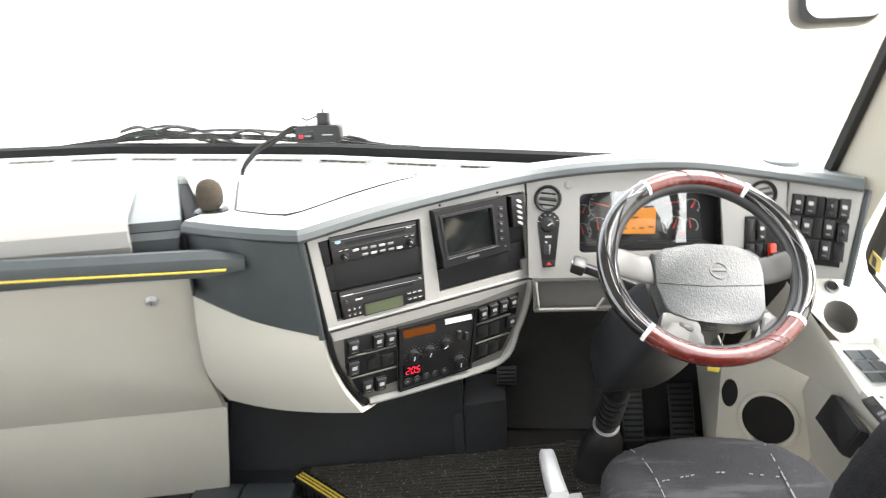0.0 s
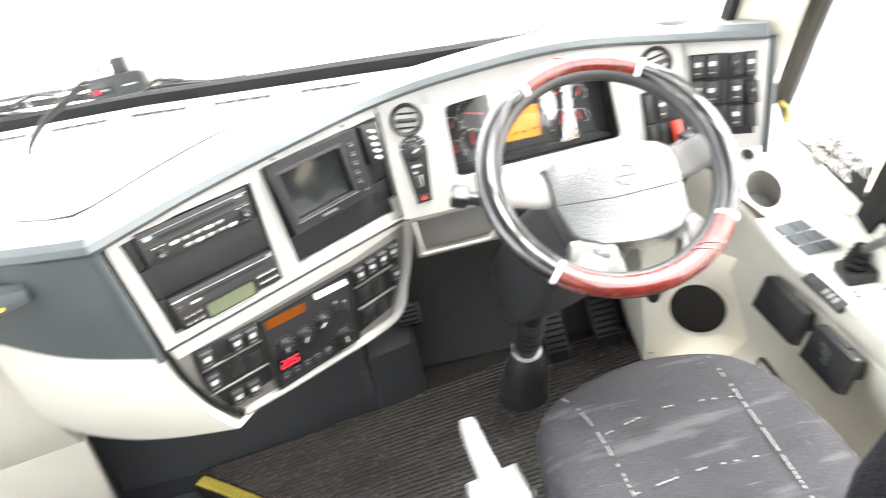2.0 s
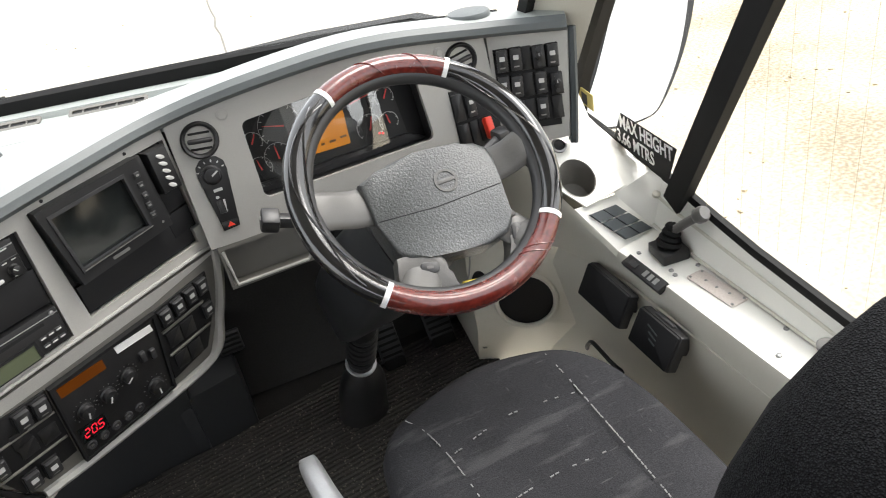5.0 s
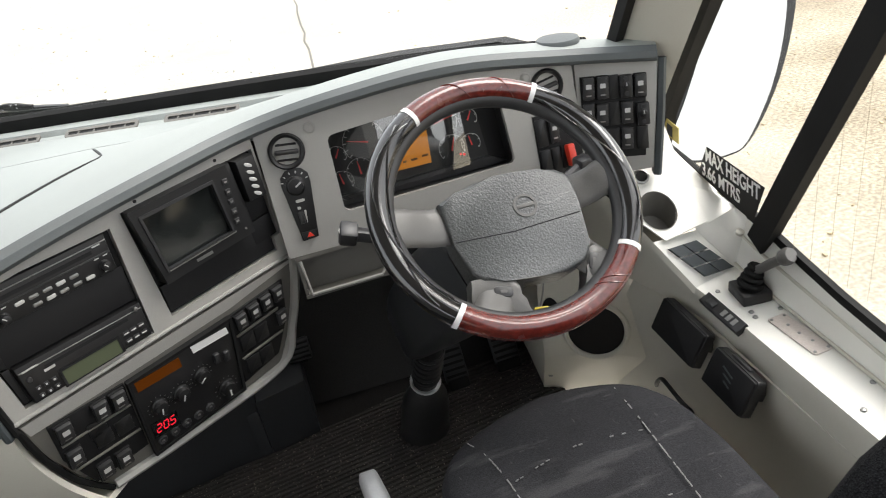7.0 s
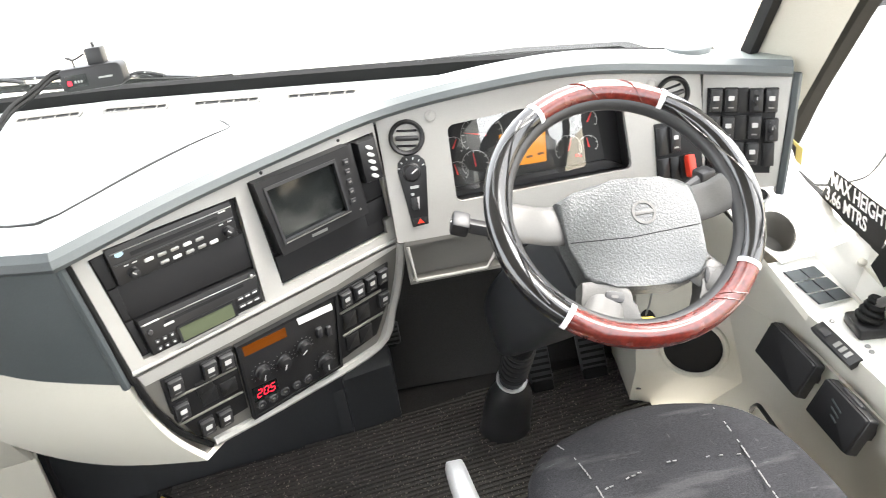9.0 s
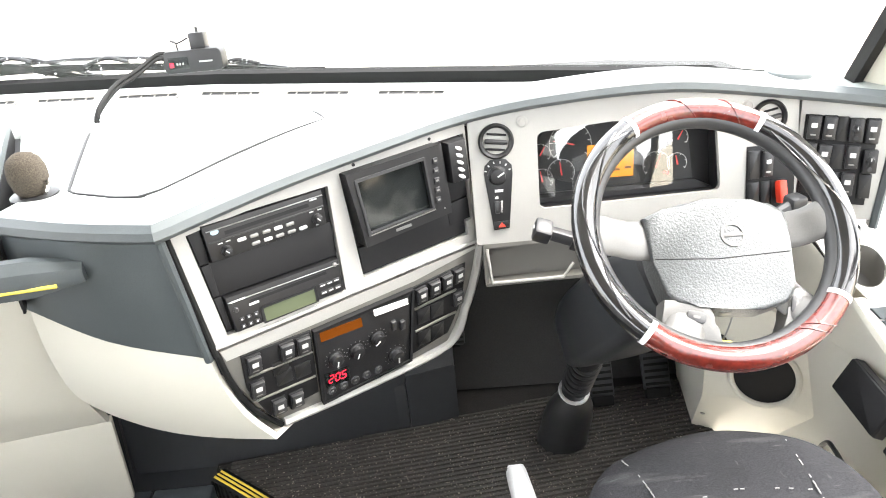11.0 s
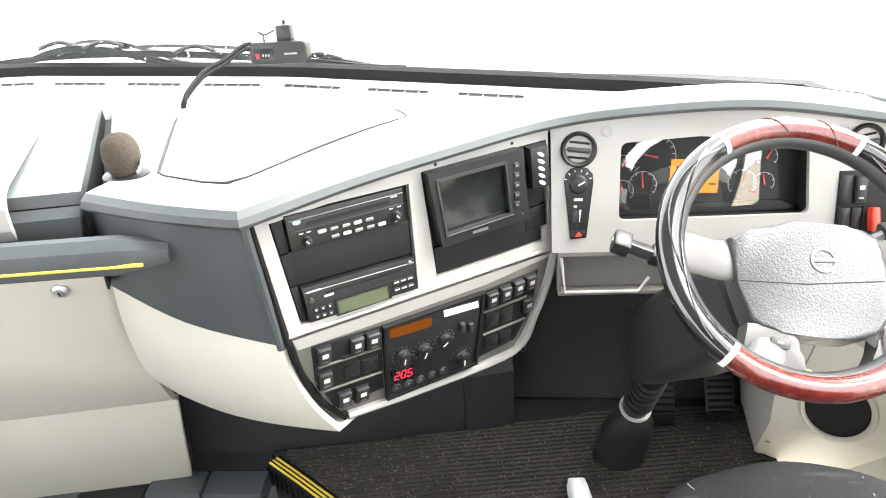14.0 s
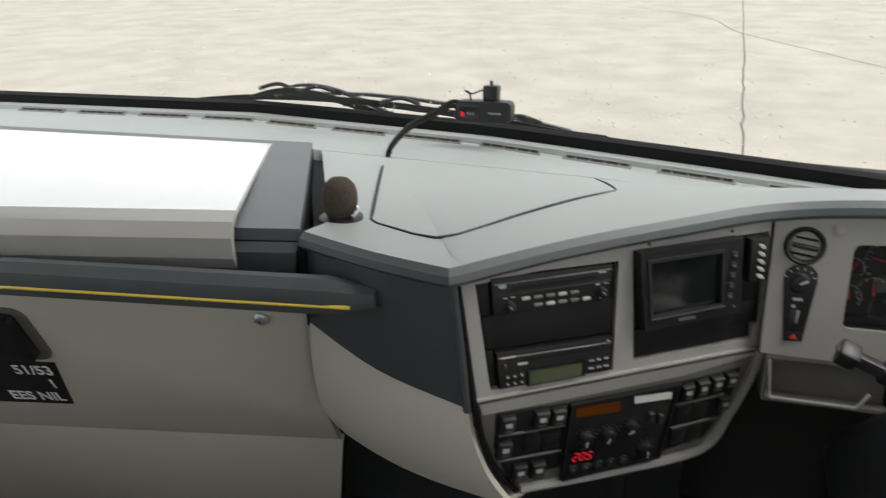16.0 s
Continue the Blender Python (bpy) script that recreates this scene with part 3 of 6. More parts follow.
def build_mirrors():
    # big exterior mirror seen through the quarter light: its back is pale
    mir = thing("exterior_mirror", "large grey exterior mirror outside the quarter light", "mirror")
    m = plane_frame((1.30, 1.95, 0.80), (1, 0.12, 0.0), (0.02, 0.36, 1))
    outer = [(-0.215, -0.165), (-0.17, -0.222), (-0.10, -0.243), (-0.03, -0.248), (0.012, -0.240), (0.062, -0.203), (0.130, -0.134), (0.182, -0.062), (0.220, 0.006), (0.245, 0.07), (0.235, 0.115), (0.19, 0.13), (0.05, 0.145), (0.0, 0.125), (-0.08, 0.02), (-0.16, -0.09)]
    inner = [(-0.200, -0.170), (-0.165, -0.217), (-0.10, -0.238), (-0.03, -0.243), (0.008, -0.235), (0.052, -0.198), (0.112, -0.132), (0.158, -0.062), (0.192, 0.006), (0.214, 0.07), (0.206, 0.10), (0.18, 0.112), (0.06, 0.128), (0.026, 0.108), (-0.055, 0.012), (-0.135, -0.095)]
    outer, inner = ([(p.x, p.y) for p in smooth_path([(x, y, 0) for x, y in o + o[:1]], 4)[:-1]] for o in (outer, inner))
    part("housing", prism(outer, -0.06, 0.0, m, 0.004), M_BLACK, mir, "black mirror housing")
    part("mirror_glass", prism(inner, 0.001, 0.003, m), M_MIRROR, mir, "silvered glass")
    part("arm", tube([m @ Vector((0.10, 0.12, -0.03)), m @ Vector((0.02, 0.6, -0.02)), Vector((1.12, 1.62, 1.9))], 0.014), M_BLACK, mir)
    part("bracket", tube([m @ Vector((-0.12, -0.19, -0.03)), m @ Vector((-0.15, -0.235, -0.04)), Vector((1.13, 1.86, 0.58))], 0.01), M_BLACK, mir)
    up = thing("upper_mirror", "rain-wet black kerb mirror hung above the windscreen", "mirror")
    m = plane_frame((1.115, 2.30, 1.405), (1, 0, 0), (0, 0.25, 1))
    part("housing", prism(rounded(0.24, 0.34, 0.05), -0.07, 0.0, m, 0.02), M_BLACK, up)
    part("mirror_glass", prism(rounded(0.21, 0.30, 0.04, cx=0.01), 0.001, 0.004, m), M_MIRROR, up, "silvered glass")
    part("arm", tube([m @ Vector((0.16, -0.15, -0.03)), m @ Vector((0.2, 0.1, 0.0)), m @ Vector((0.15, 0.6, 0.0))], 0.008), M_BLACK, up)
    part("foot", lathe([(0.02, 0), (0.026, 0.01), (0.02, 0.03)], m @ pose(0.17, -0.19, -0.02)), M_BLACK, up)


# ---- dashboard ----
RIM = [(-0.500, 1.437, 0.965), (-0.37, 1.384, 0.966), (-0.243, 1.350, 0.966), (-0.10, 1.452, 0.979), (0.06, 1.553, 0.988), (0.205, 1.646, 0.990), (0.37, 1.655, 1.004), (0.57, 1.655, 1.005), (0.775, 1.645, 0.975), (0.925, 1.592, 0.960)]
BACK_X = [-2.3, -0.78, -0.09, 0.3, 0.6, 0.85, 0.95]
BACK_Y = [2.15, 2.10, 2.01, 1.92, 1.84, 1.76, 1.72]


def build_dash():
    dash = thing("dashboard", "grey and cream coach dashboard wrapped round the driver", "dashboard")
    # top pad
    rim = smooth_path(RIM[:3], 6)[:-1] + smooth_path(RIM[2:], 6)
    rows = []
    for i, p in enumerate(rim):
        s = i / (len(rim) - 1)
        a, c = rim[max(i - 1, 0)], rim[min(i + 1, len(rim) - 1)]
        d = (c - a)
        d.z = 0
        d.normalize()
        out = Vector((d.y, -d.x, 0))
        ex = along([0, 0.22, 1], [-0.77, -0.60, 0.945], s)
        end = Vector((ex, along(BACK_X, BACK_Y, ex), 0.918 + 0.03 * max(0, s - 0.5)))
        first = p - out * 0.05 + Vector((0, 0, 0.023))
        row = [p - out * 0.012 + Vector((0, 0, -0.004)), p + out * 0.012 + Vector((0, 0, -0.004)), p + out * 0.019 + Vector((0, 0, 0.004)), p + out * 0.016 + Vector((0, 0, 0.015)), p + out * 0.004 + Vector((0, 0, 0.023)), first]
        for k in range(1, 9):
            t = k / 8
            q = first.lerp(end, t)
            q.z += (0.006 + 0.012 * max(0, s - 0.3)) * math.sin(math.pi * t) * (1 - 0.6 * t)
            row.append(q)
        row.append(end + Vector((0, 0.005, -0.05)))
        rows.append(row)
    part("front_edge", sheet([r[:5] for r in rows[:13]]), M_SLATE, dash, "slate grey rolled front edge")
    part("top_pad", sheet([r[4:] for r in rows]), M_TOP, dash, "grey-green grained top pad")
    part("edge_lip", sheet([r[:5] for r in rows[12:]]), M_LIP, dash, "darker rolled edge")
    return dash


def build_dash_lower(dash):
    # slate side fin
    tl, tr = Vector((-0.500, 1.437, 0.966)), Vector((-0.24, 1.352, 0.966))
    bl, br = Vector((-0.535, 1.482, 0.798)), Vector((-0.222, 1.363, 0.748))
    mid_t, mid_b = Vector((-0.38, 1.370, 0.966)), Vector((-0.38, 1.400, 0.772))
    rows = []
    for t in np.linspace(0, 1, 6):
        bow = Vector((-0.3, -1, 0)) * 0.004 * math.sin(math.pi * t)
        a, m, c = tl.lerp(bl, t), mid_t.lerp(mid_b, t), tr.lerp(br, t)
        rows.append([p + bow for p in smooth_path([a, m, c], 5)])
    part("side_fin", sheet(rows, -0.012), M_SLATE, dash, "scuffed slate grey side panel")
    part("fin_edge", sweep(smooth_path([tr + Vector((0, 0, 0.002)), tr.lerp(br, 0.5), br + Vector((0, 0, -0.004))], 4), circle(0.007, 8)), M_SLATE, dash)
    # cream cheek below the fin
    left = smooth_path([(-0.536, 1.49, 0.806), (-0.558, 1.525, 0.68), (-0.585, 1.60, 0.53), (-0.575, 1.675, 0.415)], 5)
    right = smooth_path([(-0.222, 1.368, 0.75), (-0.216, 1.369, 0.69), (-0.196, 1.384, 0.61), (-0.163, 1.402, 0.542)], 5)
    rows = []
    for a, c in zip(left, right):
        rows.append([a.lerp(c, t) + Vector((-0.35, -1, 0)).normalized() * 0.022 * math.sin(math.pi * t) for t in np.linspace(0, 1, 12)])
    low = rows[-1]
    rows.append([p + Vector((0.02, 0.05, -0.012)) for p in low])
    rows.append([p + Vector((0.04, 0.16, -0.0)) for p in low])
    part("cheek", sheet(rows, -0.01), M_CREAM, dash, "cream moulded cheek panel")
    # upper fascia with its two openings
    outer = [(0.0, 0.0), (0.503, 0.0), (0.503, 0.222), (0.40, 0.221), (0.28, 0.219), (0.16, 0.214), (0.07, 0.207), (-0.018, 0.198)]
    radio = [(0.024, 0.014), (0.229, 0.010), (0.235, 0.192), (0.10, 0.195), (0.006, 0.188)]
    screen = [(0.265, 0.019), (0.482, 0.021), (0.483, 0.045), (0.496, 0.048), (0.499, 0.205), (0.258, 0.205)]
    part("console_fascia", holed(outer, [radio, screen], -0.012, 0.0, A), M_FASCIA, dash, "silver-beige console surround")
    part("console_insert", prism([(-0.0, 0.006), (0.5, 0.006), (0.5, 0.208), (0.0, 0.2)], -0.016, -0.0125, A), M_MATT, dash, "matt black insert")
    part("blank_panel", prism([(0.030, 0.078), (0.226, 0.074), (0.229, 0.132), (0.026, 0.136)], -0.0125, -0.004, A, 0.002), M_MATT, dash)
    part("blank_panel", prism([(0.268, 0.022), (0.480, 0.024), (0.481, 0.072), (0.268, 0.070)], -0.0125, -0.004, A, 0.002), M_MATT, dash)
    for q in (((0.009, 0.186), (0.027, 0.189), (0.029, 0.136), (0.015, 0.135)), ((0.015, 0.133), (0.029, 0.134), (0.030, 0.080), (0.020, 0.080)), ((0.020, 0.078), (0.031, 0.078), (0.033, 0.020), (0.026, 0.020))):
        part("blank_panel", prism(q, -0.0125, -0.003, A, 0.0015), M_MATT, dash)
    for q in (((0.446, 0.128), (0.492, 0.128), (0.493, 0.092), (0.447, 0.090)), ((0.447, 0.088), (0.493, 0.090), (0.493, 0.050), (0.448, 0.048))):
        part("blank_panel", prism(q, -0.0125, -0.003, A, 0.0015), M_MATT, dash)
    for u, v in ((0.285, 0.212), (0.43, 0.214)):
        part("screw", lathe([(0.0028, -0.001), (0.0028, 0.001)], A @ pose(u, v, 0), 10), M_MATT, dash)
    # lower fascia, its shade put into a darker base colour
    lower = [(0.004, -0.003), (0.503, -0.001), (0.493, -0.065), (0.472, -0.13), (0.432, -0.205), (0.25, -0.212), (0.085, -0.205), (0.045, -0.15), (0.018, -0.08)]
    part("lower_fascia", prism(lower, -0.02, 0.0, B, 0.003), M_FASCIA_DARK, dash, "beige lower console panel, coloured darker for its shade")
    part("console_band", prism([(0.006, -0.004), (0.502, -0.002), (0.495, -0.008), (0.36, -0.024), (0.16, -0.026), (0.012, -0.026)], 0.0, 0.0015, B), M_FASCIA, dash, "silver-beige band above the switches")
    edge = [B @ Vector((x, y, 0.002)) for x, y in ((0.085, -0.210), (0.25, -0.218), (0.432, -0.212), (0.474, -0.135), (0.496, -0.065), (0.506, -0.002))]
    section = [(-0.012, -0.010), (0.004, -0.010), (0.006, 0.004), (-0.002, 0.008), (-0.010, 0.004)]
    part("console_rim", sweep(smooth_path(edge, 5), section, up=B.col[2].to_3d()), M_FASCIA, dash, "pale edge moulding")
    gap = [A @ Vector((-0.021, 0.197, 0.0)), A @ Vector((-0.003, 0.004, 0.0))] + [B @ Vector((x, y, 0.001)) for x, y in ((0.001, -0.010), (0.014, -0.08), (0.040, -0.152), (0.080, -0.212))]
    part("shut_gap", sweep(smooth_path(gap, 5), circle(0.0055, 8), up=B.col[2].to_3d()), M_RUBBER, dash, "black gap beside the console")
    part("console_rail", sweep([A @ Vector((0.0, 0.001, 0.001)), A @ Vector((0.503, 0.003, 0.001))], circle(0.0035, 8)), M_FASCIA, dash)
    # console flank going forward beside the footwell
    flank = bmesh.new()
    top, bot = B @ Vector((0.503, 0, -0.005)), B @ Vector((0.435, -0.21, -0.005))
    sheet([[top, top + Vector((0.01, 0.25, 0))], [B @ Vector((0.475, -0.13, -0.005)), B @ Vector((0.475, -0.13, 0)) + Vector((0.0, 0.27, 0))], [bot, bot + Vector((0.0, 0.3, 0.02))]], -0.008, bm=flank)
    part("console_flank", flank, M_BLACK, dash)
    # instrument fascia with the cluster opening
    outer = [(0.0, 0.0), (0.16, -0.003), (0.40, -0.012), (0.572, -0.018), (0.572, 0.207), (0.50, 0.222), (0.40, 0.234), (0.28, 0.239), (0.16, 0.236), (0.0, 0.221)]
    hole = []
    for x, y, r0 in ((0.436, 0.056, 0), (0.430, 0.180, 1), (0.25, 0.196, None), (0.118, 0.190, 2), (0.116, 0.054, 3)):
        if r0 is None:
            hole.append((x, y))
            continue
        sx, sy = ((-1, 1), (-1, -1), (1, -1), (1, 1))[r0]
        for k in range(5):
            a = radians((270, 0, 90, 180)[r0] + 22.5 * k)
            hole.append((x + sx * 0.012 + 0.012 * math.cos(a), y + sy * 0.012 + 0.012 * math.sin(a)))
    part("instrument_fascia", holed(outer, [hole], -0.012, 0.0, C), M_FASCIA, dash, "silver-beige instrument surround")
    part("switch_fascia", prism([(-0.012, -0.012), (0.118, -0.006), (0.136, 0.190), (-0.012, 0.204)], -0.012, 0.0, D, 0.002), M_FASCIA, dash, "silver-beige switch panel")
    part("end_edge", sweep(smooth_path([D @ Vector((0.143, 0.192, 0.0)), D @ Vector((0.135, 0.09, 0.0)), D @ Vector((0.123, -0.02, 0.0))], 4), [(-0.006, -0.03), (0.006, -0.03), (0.007, 0.002), (-0.002, 0.006), (-0.007, 0.002)], up=D.col[2].to_3d()), M_SLATE, dash, "dark rolled end edge")
    for u, v in ((0.094, 0.211), (0.483, 0.199)):
        part("lock_button", lathe([(0.010, 0), (0.010, 0.002), (0.0075, 0.003), (0.0075, 0.0015), (0.005, 0.0015), (0.005, 0.004), (0.003, 0.004)], C @ pose(u, v, 0), 20), M_FASCIA, dash)
    # pocket below the instruments; its walls carry their shade as darker colour
    x0, x1 = 0.01, 0.20
    for q in ((x0, x1, -0.008, -0.001, -0.038, 0.0), (x0, x1, -0.080, -0.074, -0.042, 0.002), (x0, x0 + 0.005, -0.078, -0.004, -0.038, 0.0), (x0, x1, -0.078, -0.004, -0.042, -0.034)):
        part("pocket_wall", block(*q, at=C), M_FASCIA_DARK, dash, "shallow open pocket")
    part("pocket_rim", sweep([C @ Vector((x0 + 0.006, -0.01, 0.0)), C @ Vector((x0 + 0.012, -0.073, 0.004)), C @ Vector((x1 - 0.05, -0.074, 0.004)), C @ Vector((x1 - 0.03, -0.05, 0.0))], circle(0.003, 6), up=C.col[2].to_3d()), M_FASCIA, dash)
    part("under_shroud", block(0.21, 0.5, -0.09, -0.018, -0.12, -0.02, C), M_MATT, dash)


def build_left_dash():
    # glovebox unit in front of the courier seat, with its hatch
    unit = thing("glovebox_unit", "slate and cream locker unit beneath the windscreen", "locker")
    gap_f, gap_b = Vector((-0.512, 1.44, 0.968)), Vector((-0.790, 2.09, 0.920))

    def pt(s, y):
        """s from the gap to the left, y ahead."""
        t = (y - 1.44) / 0.65
        g = gap_f.lerp(gap_b, t)
        return Vector((g.x - s, y - 0.17 * s * (1 - t), g.z))

    top = [[pt(s, y) for s in (0.0, 0.11, 0.12, 0.6, 1.4)] for y in (1.44, 1.5, 1.8, 2.05, 2.085)]
    part("top_deck", sheet(top, -0.02), M_LIP, unit, "slate grey top deck")
    f = [pt(s, 1.44) for s in (0.0, 0.12, 0.6, 1.4)]
    front = [[p + Vector((0, -0.006, 0)) for p in f], [p + Vector((0.0, -0.022, -0.012)) for p in f], [p + Vector((-0.02, -0.015, -0.10)) for p in f]]
    part("front_band", sheet(front, -0.01), M_SLATE, unit, "slate grey front band")
    part("gap_filler", prism([(-0.505, 1.47), (-0.80, 2.09), (-0.74, 2.09), (-0.47, 1.47)], 0.80, 0.895), M_MATT, unit)
    ends = [[pt(0, y) + Vector((0.001, 0, dz)) for y in (1.435, 1.7, 2.085)] for dz in (0.0, -0.15)]
    part("end_face", sheet(ends, 0.004), M_MATT, unit)
    # hatch lid with rolled front
    b = bmesh.new()
    rows = []
    for y, dz in ((1.428, -0.036), (1.418, -0.018), (1.42, 0.008), (1.435, 0.024), (1.47, 0.030), (1.7, 0.026), (2.0, 0.014), (2.05, 0.010), (2.055, -0.005)):
        rows.append([pt(s, y) + Vector((0, 0, dz)) for s in (0.105, 0.115, 0.6, 1.38)])
    sheet(rows[:5], -0.01, bm=b)
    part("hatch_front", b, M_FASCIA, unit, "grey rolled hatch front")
    # top of the lid: glare from the sky is in its white colour
    part("hatch_lid", sheet(rows[4:], -0.01), M_HATCH, unit, "glossy hatch lid with sky glare coloured white")
    # dark strip laid on as the shadow in the lid's rear hinge slot
    slot = [pt(s, 2.045) + Vector((0, 0, 0.0165)) for s in (0.13, 0.3, 0.5, 0.7)]
    part("hinge_slot_shade", sweep(slot, [(-0.006, -0.002), (0.006, -0.002), (0.006, 0.001), (-0.006, 0.001)]), M_LIP, unit, "dark strip for the shaded hinge slot behind the lid")
    # lower panel: two faces with a crease between them
    b = bmesh.new()
    prism([(-1.05, -0.435), (0.074, -0.435), (0.056, -0.30), (0.075, -0.15), (0.092, -0.05), (0.10, 0.06), (-1.05, 0.09)], -0.015, 0.0, P, 0.003, bm=b)
    part("upper_panel", b, M_CREAM, unit, "cream locker front with rounded corner")
    part("lower_panel", prism([(-1.05, -0.86), (0.002, -0.86), (0.078, -0.439), (-1.05, -0.439)], -0.018, -0.003, P, 0.003), M_CREAM, unit, "cream kick panel")
    part("backing_board", prism([(-1.0, -0.86), (0.0, -0.86), (0.085, -0.44), (0.10, -0.2), (-1.0, -0.2)], -0.06, -0.035, P), M_MATT, unit)
    lk = thing("panel_lock", "chrome cylinder lock in the cream locker front", "lock")
    part("barrel", lathe([(0.016, 0.0), (0.016, 0.003), (0.012, 0.006), (0.0105, 0.010), (0.009, 0.010)], P @ pose(-0.003, 0, 0), 24), M_SILVER, lk)
    part("keyhole", slab((0.002, 0.010, 0.002), P @ pose(-0.003, 0, 0.0102)), M_MATT, lk)
    # recessed black catch and notice
    c = thing("recessed_handle", "black recessed pull handle in the locker front", "handle")
    part("surround", prism(rounded(0.27, 0.165, 0.03, cx=-0.60, cy=-0.072), -0.002, 0.006, P, 0.004), M_FASCIA_DARK, c)
    part("grip", prism(rounded(0.23, 0.135, 0.014, cx=-0.60, cy=-0.068), 0.004, 0.026, P, 0.006), M_BLACK, c)
    s = thing("capacity_notice", "black adhesive notice with white lettering on the locker front", "sign")
    part("backing", prism([(-0.80, -0.165), (-0.478, -0.168), (-0.505, -0.327), (-0.80, -0.33)], 0.0, 0.0015, P), M_BLACK, s)
    lettering("lettering", "51/53", 0.045, P @ pose(-0.496, -0.213, 0.002), M_WHITE, s, "RIGHT", 0.0008, 0.85)
    lettering("lettering", "1", 0.045, P @ pose(-0.508, -0.263, 0.002), M_WHITE, s, "RIGHT", 0.0008, 0.85)
    lettering("lettering", "EES NIL", 0.045, P @ pose(-0.514, -0.313, 0.002), M_WHITE, s, "RIGHT", 0.0008, 0.85)
    # grab bar
    bar = thing("grab_bar", "slate grab bar with a thin yellow stripe", "grab bar")
    a, z = Vector((-1.30, 1.225, 0.945)), Vector((-0.362, 1.370, 0.918))
    line = [a.lerp(z, t) for t in np.linspace(0, 1, 14)]
    sec = [(0.022, -0.022), (0.026, -0.004), (0.020, 0.016), (0.004, 0.028), (-0.014, 0.026), (-0.022, 0.012), (-0.022, -0.014), (-0.008, -0.026)]

    def shape(t):
        k = 1.0 if t < 0.95 else 0.55
        return [(s * k, h * k) for s, h in sec]

    part("bar", sweep(line, shape), M_SLATE, bar)
    side = Vector((0.14, -0.99, 0)).normalized()
    part("stripe", sweep([a + side * 0.0255 + Vector((0, 0, -0.006)), z + side * 0.0255 + Vector((-0.035, -0.004, -0.006))], circle(0.003, 6)), M_YELLOW, bar, "yellow stripe")
    part("stay", block(-0.46, -0.40, 1.385, 1.44, 0.885, 0.92, bevel=0.008), M_SLATE, bar)


def build_cowl():
    cowl = thing("demister_cowl", "grey demister strip along the foot of the windscreen", "cowl")
    xs = np.linspace(-2.2, 0.93, 50)
    rows = []
    for x in xs:
        b0, s0 = along(BACK_X, BACK_Y, x) + 0.006, along(SEAL_X, SEAL_Y, x)
        lift = 0.0 if x < 0.5 else 0.03 * (x - 0.5) / 0.4
        z0 = 0.917 + lift
        rows.append([Vector((x, b0 - 0.02, z0 - 0.03)), Vector((x, b0, z0)), Vector((x, b0 * 0.35 + (s0 - 0.12) * 0.65, z0 - 0.016)), Vector((x, s0 - 0.115, 0.892 + lift)), Vector((x, s0 - 0.105, 0.884 + lift)), Vector((x, s0 - 0.065, 0.884 + lift)), Vector((x, s0 - 0.058, 0.896 + lift)), Vector((x, s0 - 0.02, 0.896 + lift)), Vector((x, s0 + 0.02, 0.87))])
    part("cowl_panel", sheet(rows), M_TOP, cowl)
    x = -2.0
    while x < 0.45:
        w = 0.185
        y0, y1 = along(SEAL_X, SEAL_Y, x) - 0.085, along(SEAL_X, SEAL_Y, x + w) - 0.085
        m = plane_frame((x, y0 - 0.012, 0.892), (w, y1 - y0, 0), (-(y1 - y0), w, 0.35 * w))
        vent = part("vent", holed(rounded(w * 0.94, 0.028, 0.008, cx=w / 2), [rounded(w * 0.86, 0.011, 0.003, cx=w / 2)], 0.0, 0.004, m), M_FASCIA_DARK, cowl, "slotted demister vent")
        part("slot", slab((w * 0.87, 0.012, 0.001), m @ pose(w / 2, 0, 0.0012)), M_MATT, vent)
        for k in range(4):
            part("rib", slab((0.003, 0.010, 0.003), m @ pose(w * (0.2 + 0.2 * k), 0, 0.002)), M_FASCIA_DARK, vent)
        x += 0.225


build_ground()
build_shell()
build_windscreen()
build_side_window()
build_mirrors()
dash = build_dash()
build_dash_lower(dash)
build_left_dash()
build_cowl()


# ---- instruments and switches in the fascia ----
def rocker(m, w, h, label, mark=True, group="fascia switches", mark_color=None):
    sw = thing("rocker_switch", label, "switch", m, group)
    part("bezel", prism(rounded(w, h, 0.002), -0.010, 0.003, None, 0.001), M_MATT, sw)
    b = bmesh.new()
    prism(rounded(w * 0.86, h * 0.92, 0.002), 0.0, 0.0085, None, 0.002, bm=b)
    for v in b.verts:
        if v.co.z > 0.004:
            v.co.z += 0.004 * (v.co.y / h)
    part("cap", b, M_KEY, sw)
    if mark:
        part("symbol", prism(rounded(w * 0.42, w * 0.36, 0.001, cy=h * 0.10), 0.0088, 0.0094), mark_color or M_MARK, sw, "white printed symbol")
        part("lens", prism(rounded(w * 0.4, h * 0.06, 0.0005, cy=-h * 0.28), 0.0072, 0.0078), M_STEEL, sw)
    return sw


def knob(m, r, h, mat=None, parent=None, pointer=True):
    k = part("knob", lathe([(r, 0), (r, h * 0.25), (r * 0.82, h * 0.4), (r * 0.75, h), (r * 0.6, h * 1.05)], m, 20), mat or M_BLACK, parent)
    if pointer:
        part("pointer", slab((r * 0.16, r * 0.75, 0.001), m @ pose(0, r * 0.35, h * 1.07)), M_MARK, k)
    return k


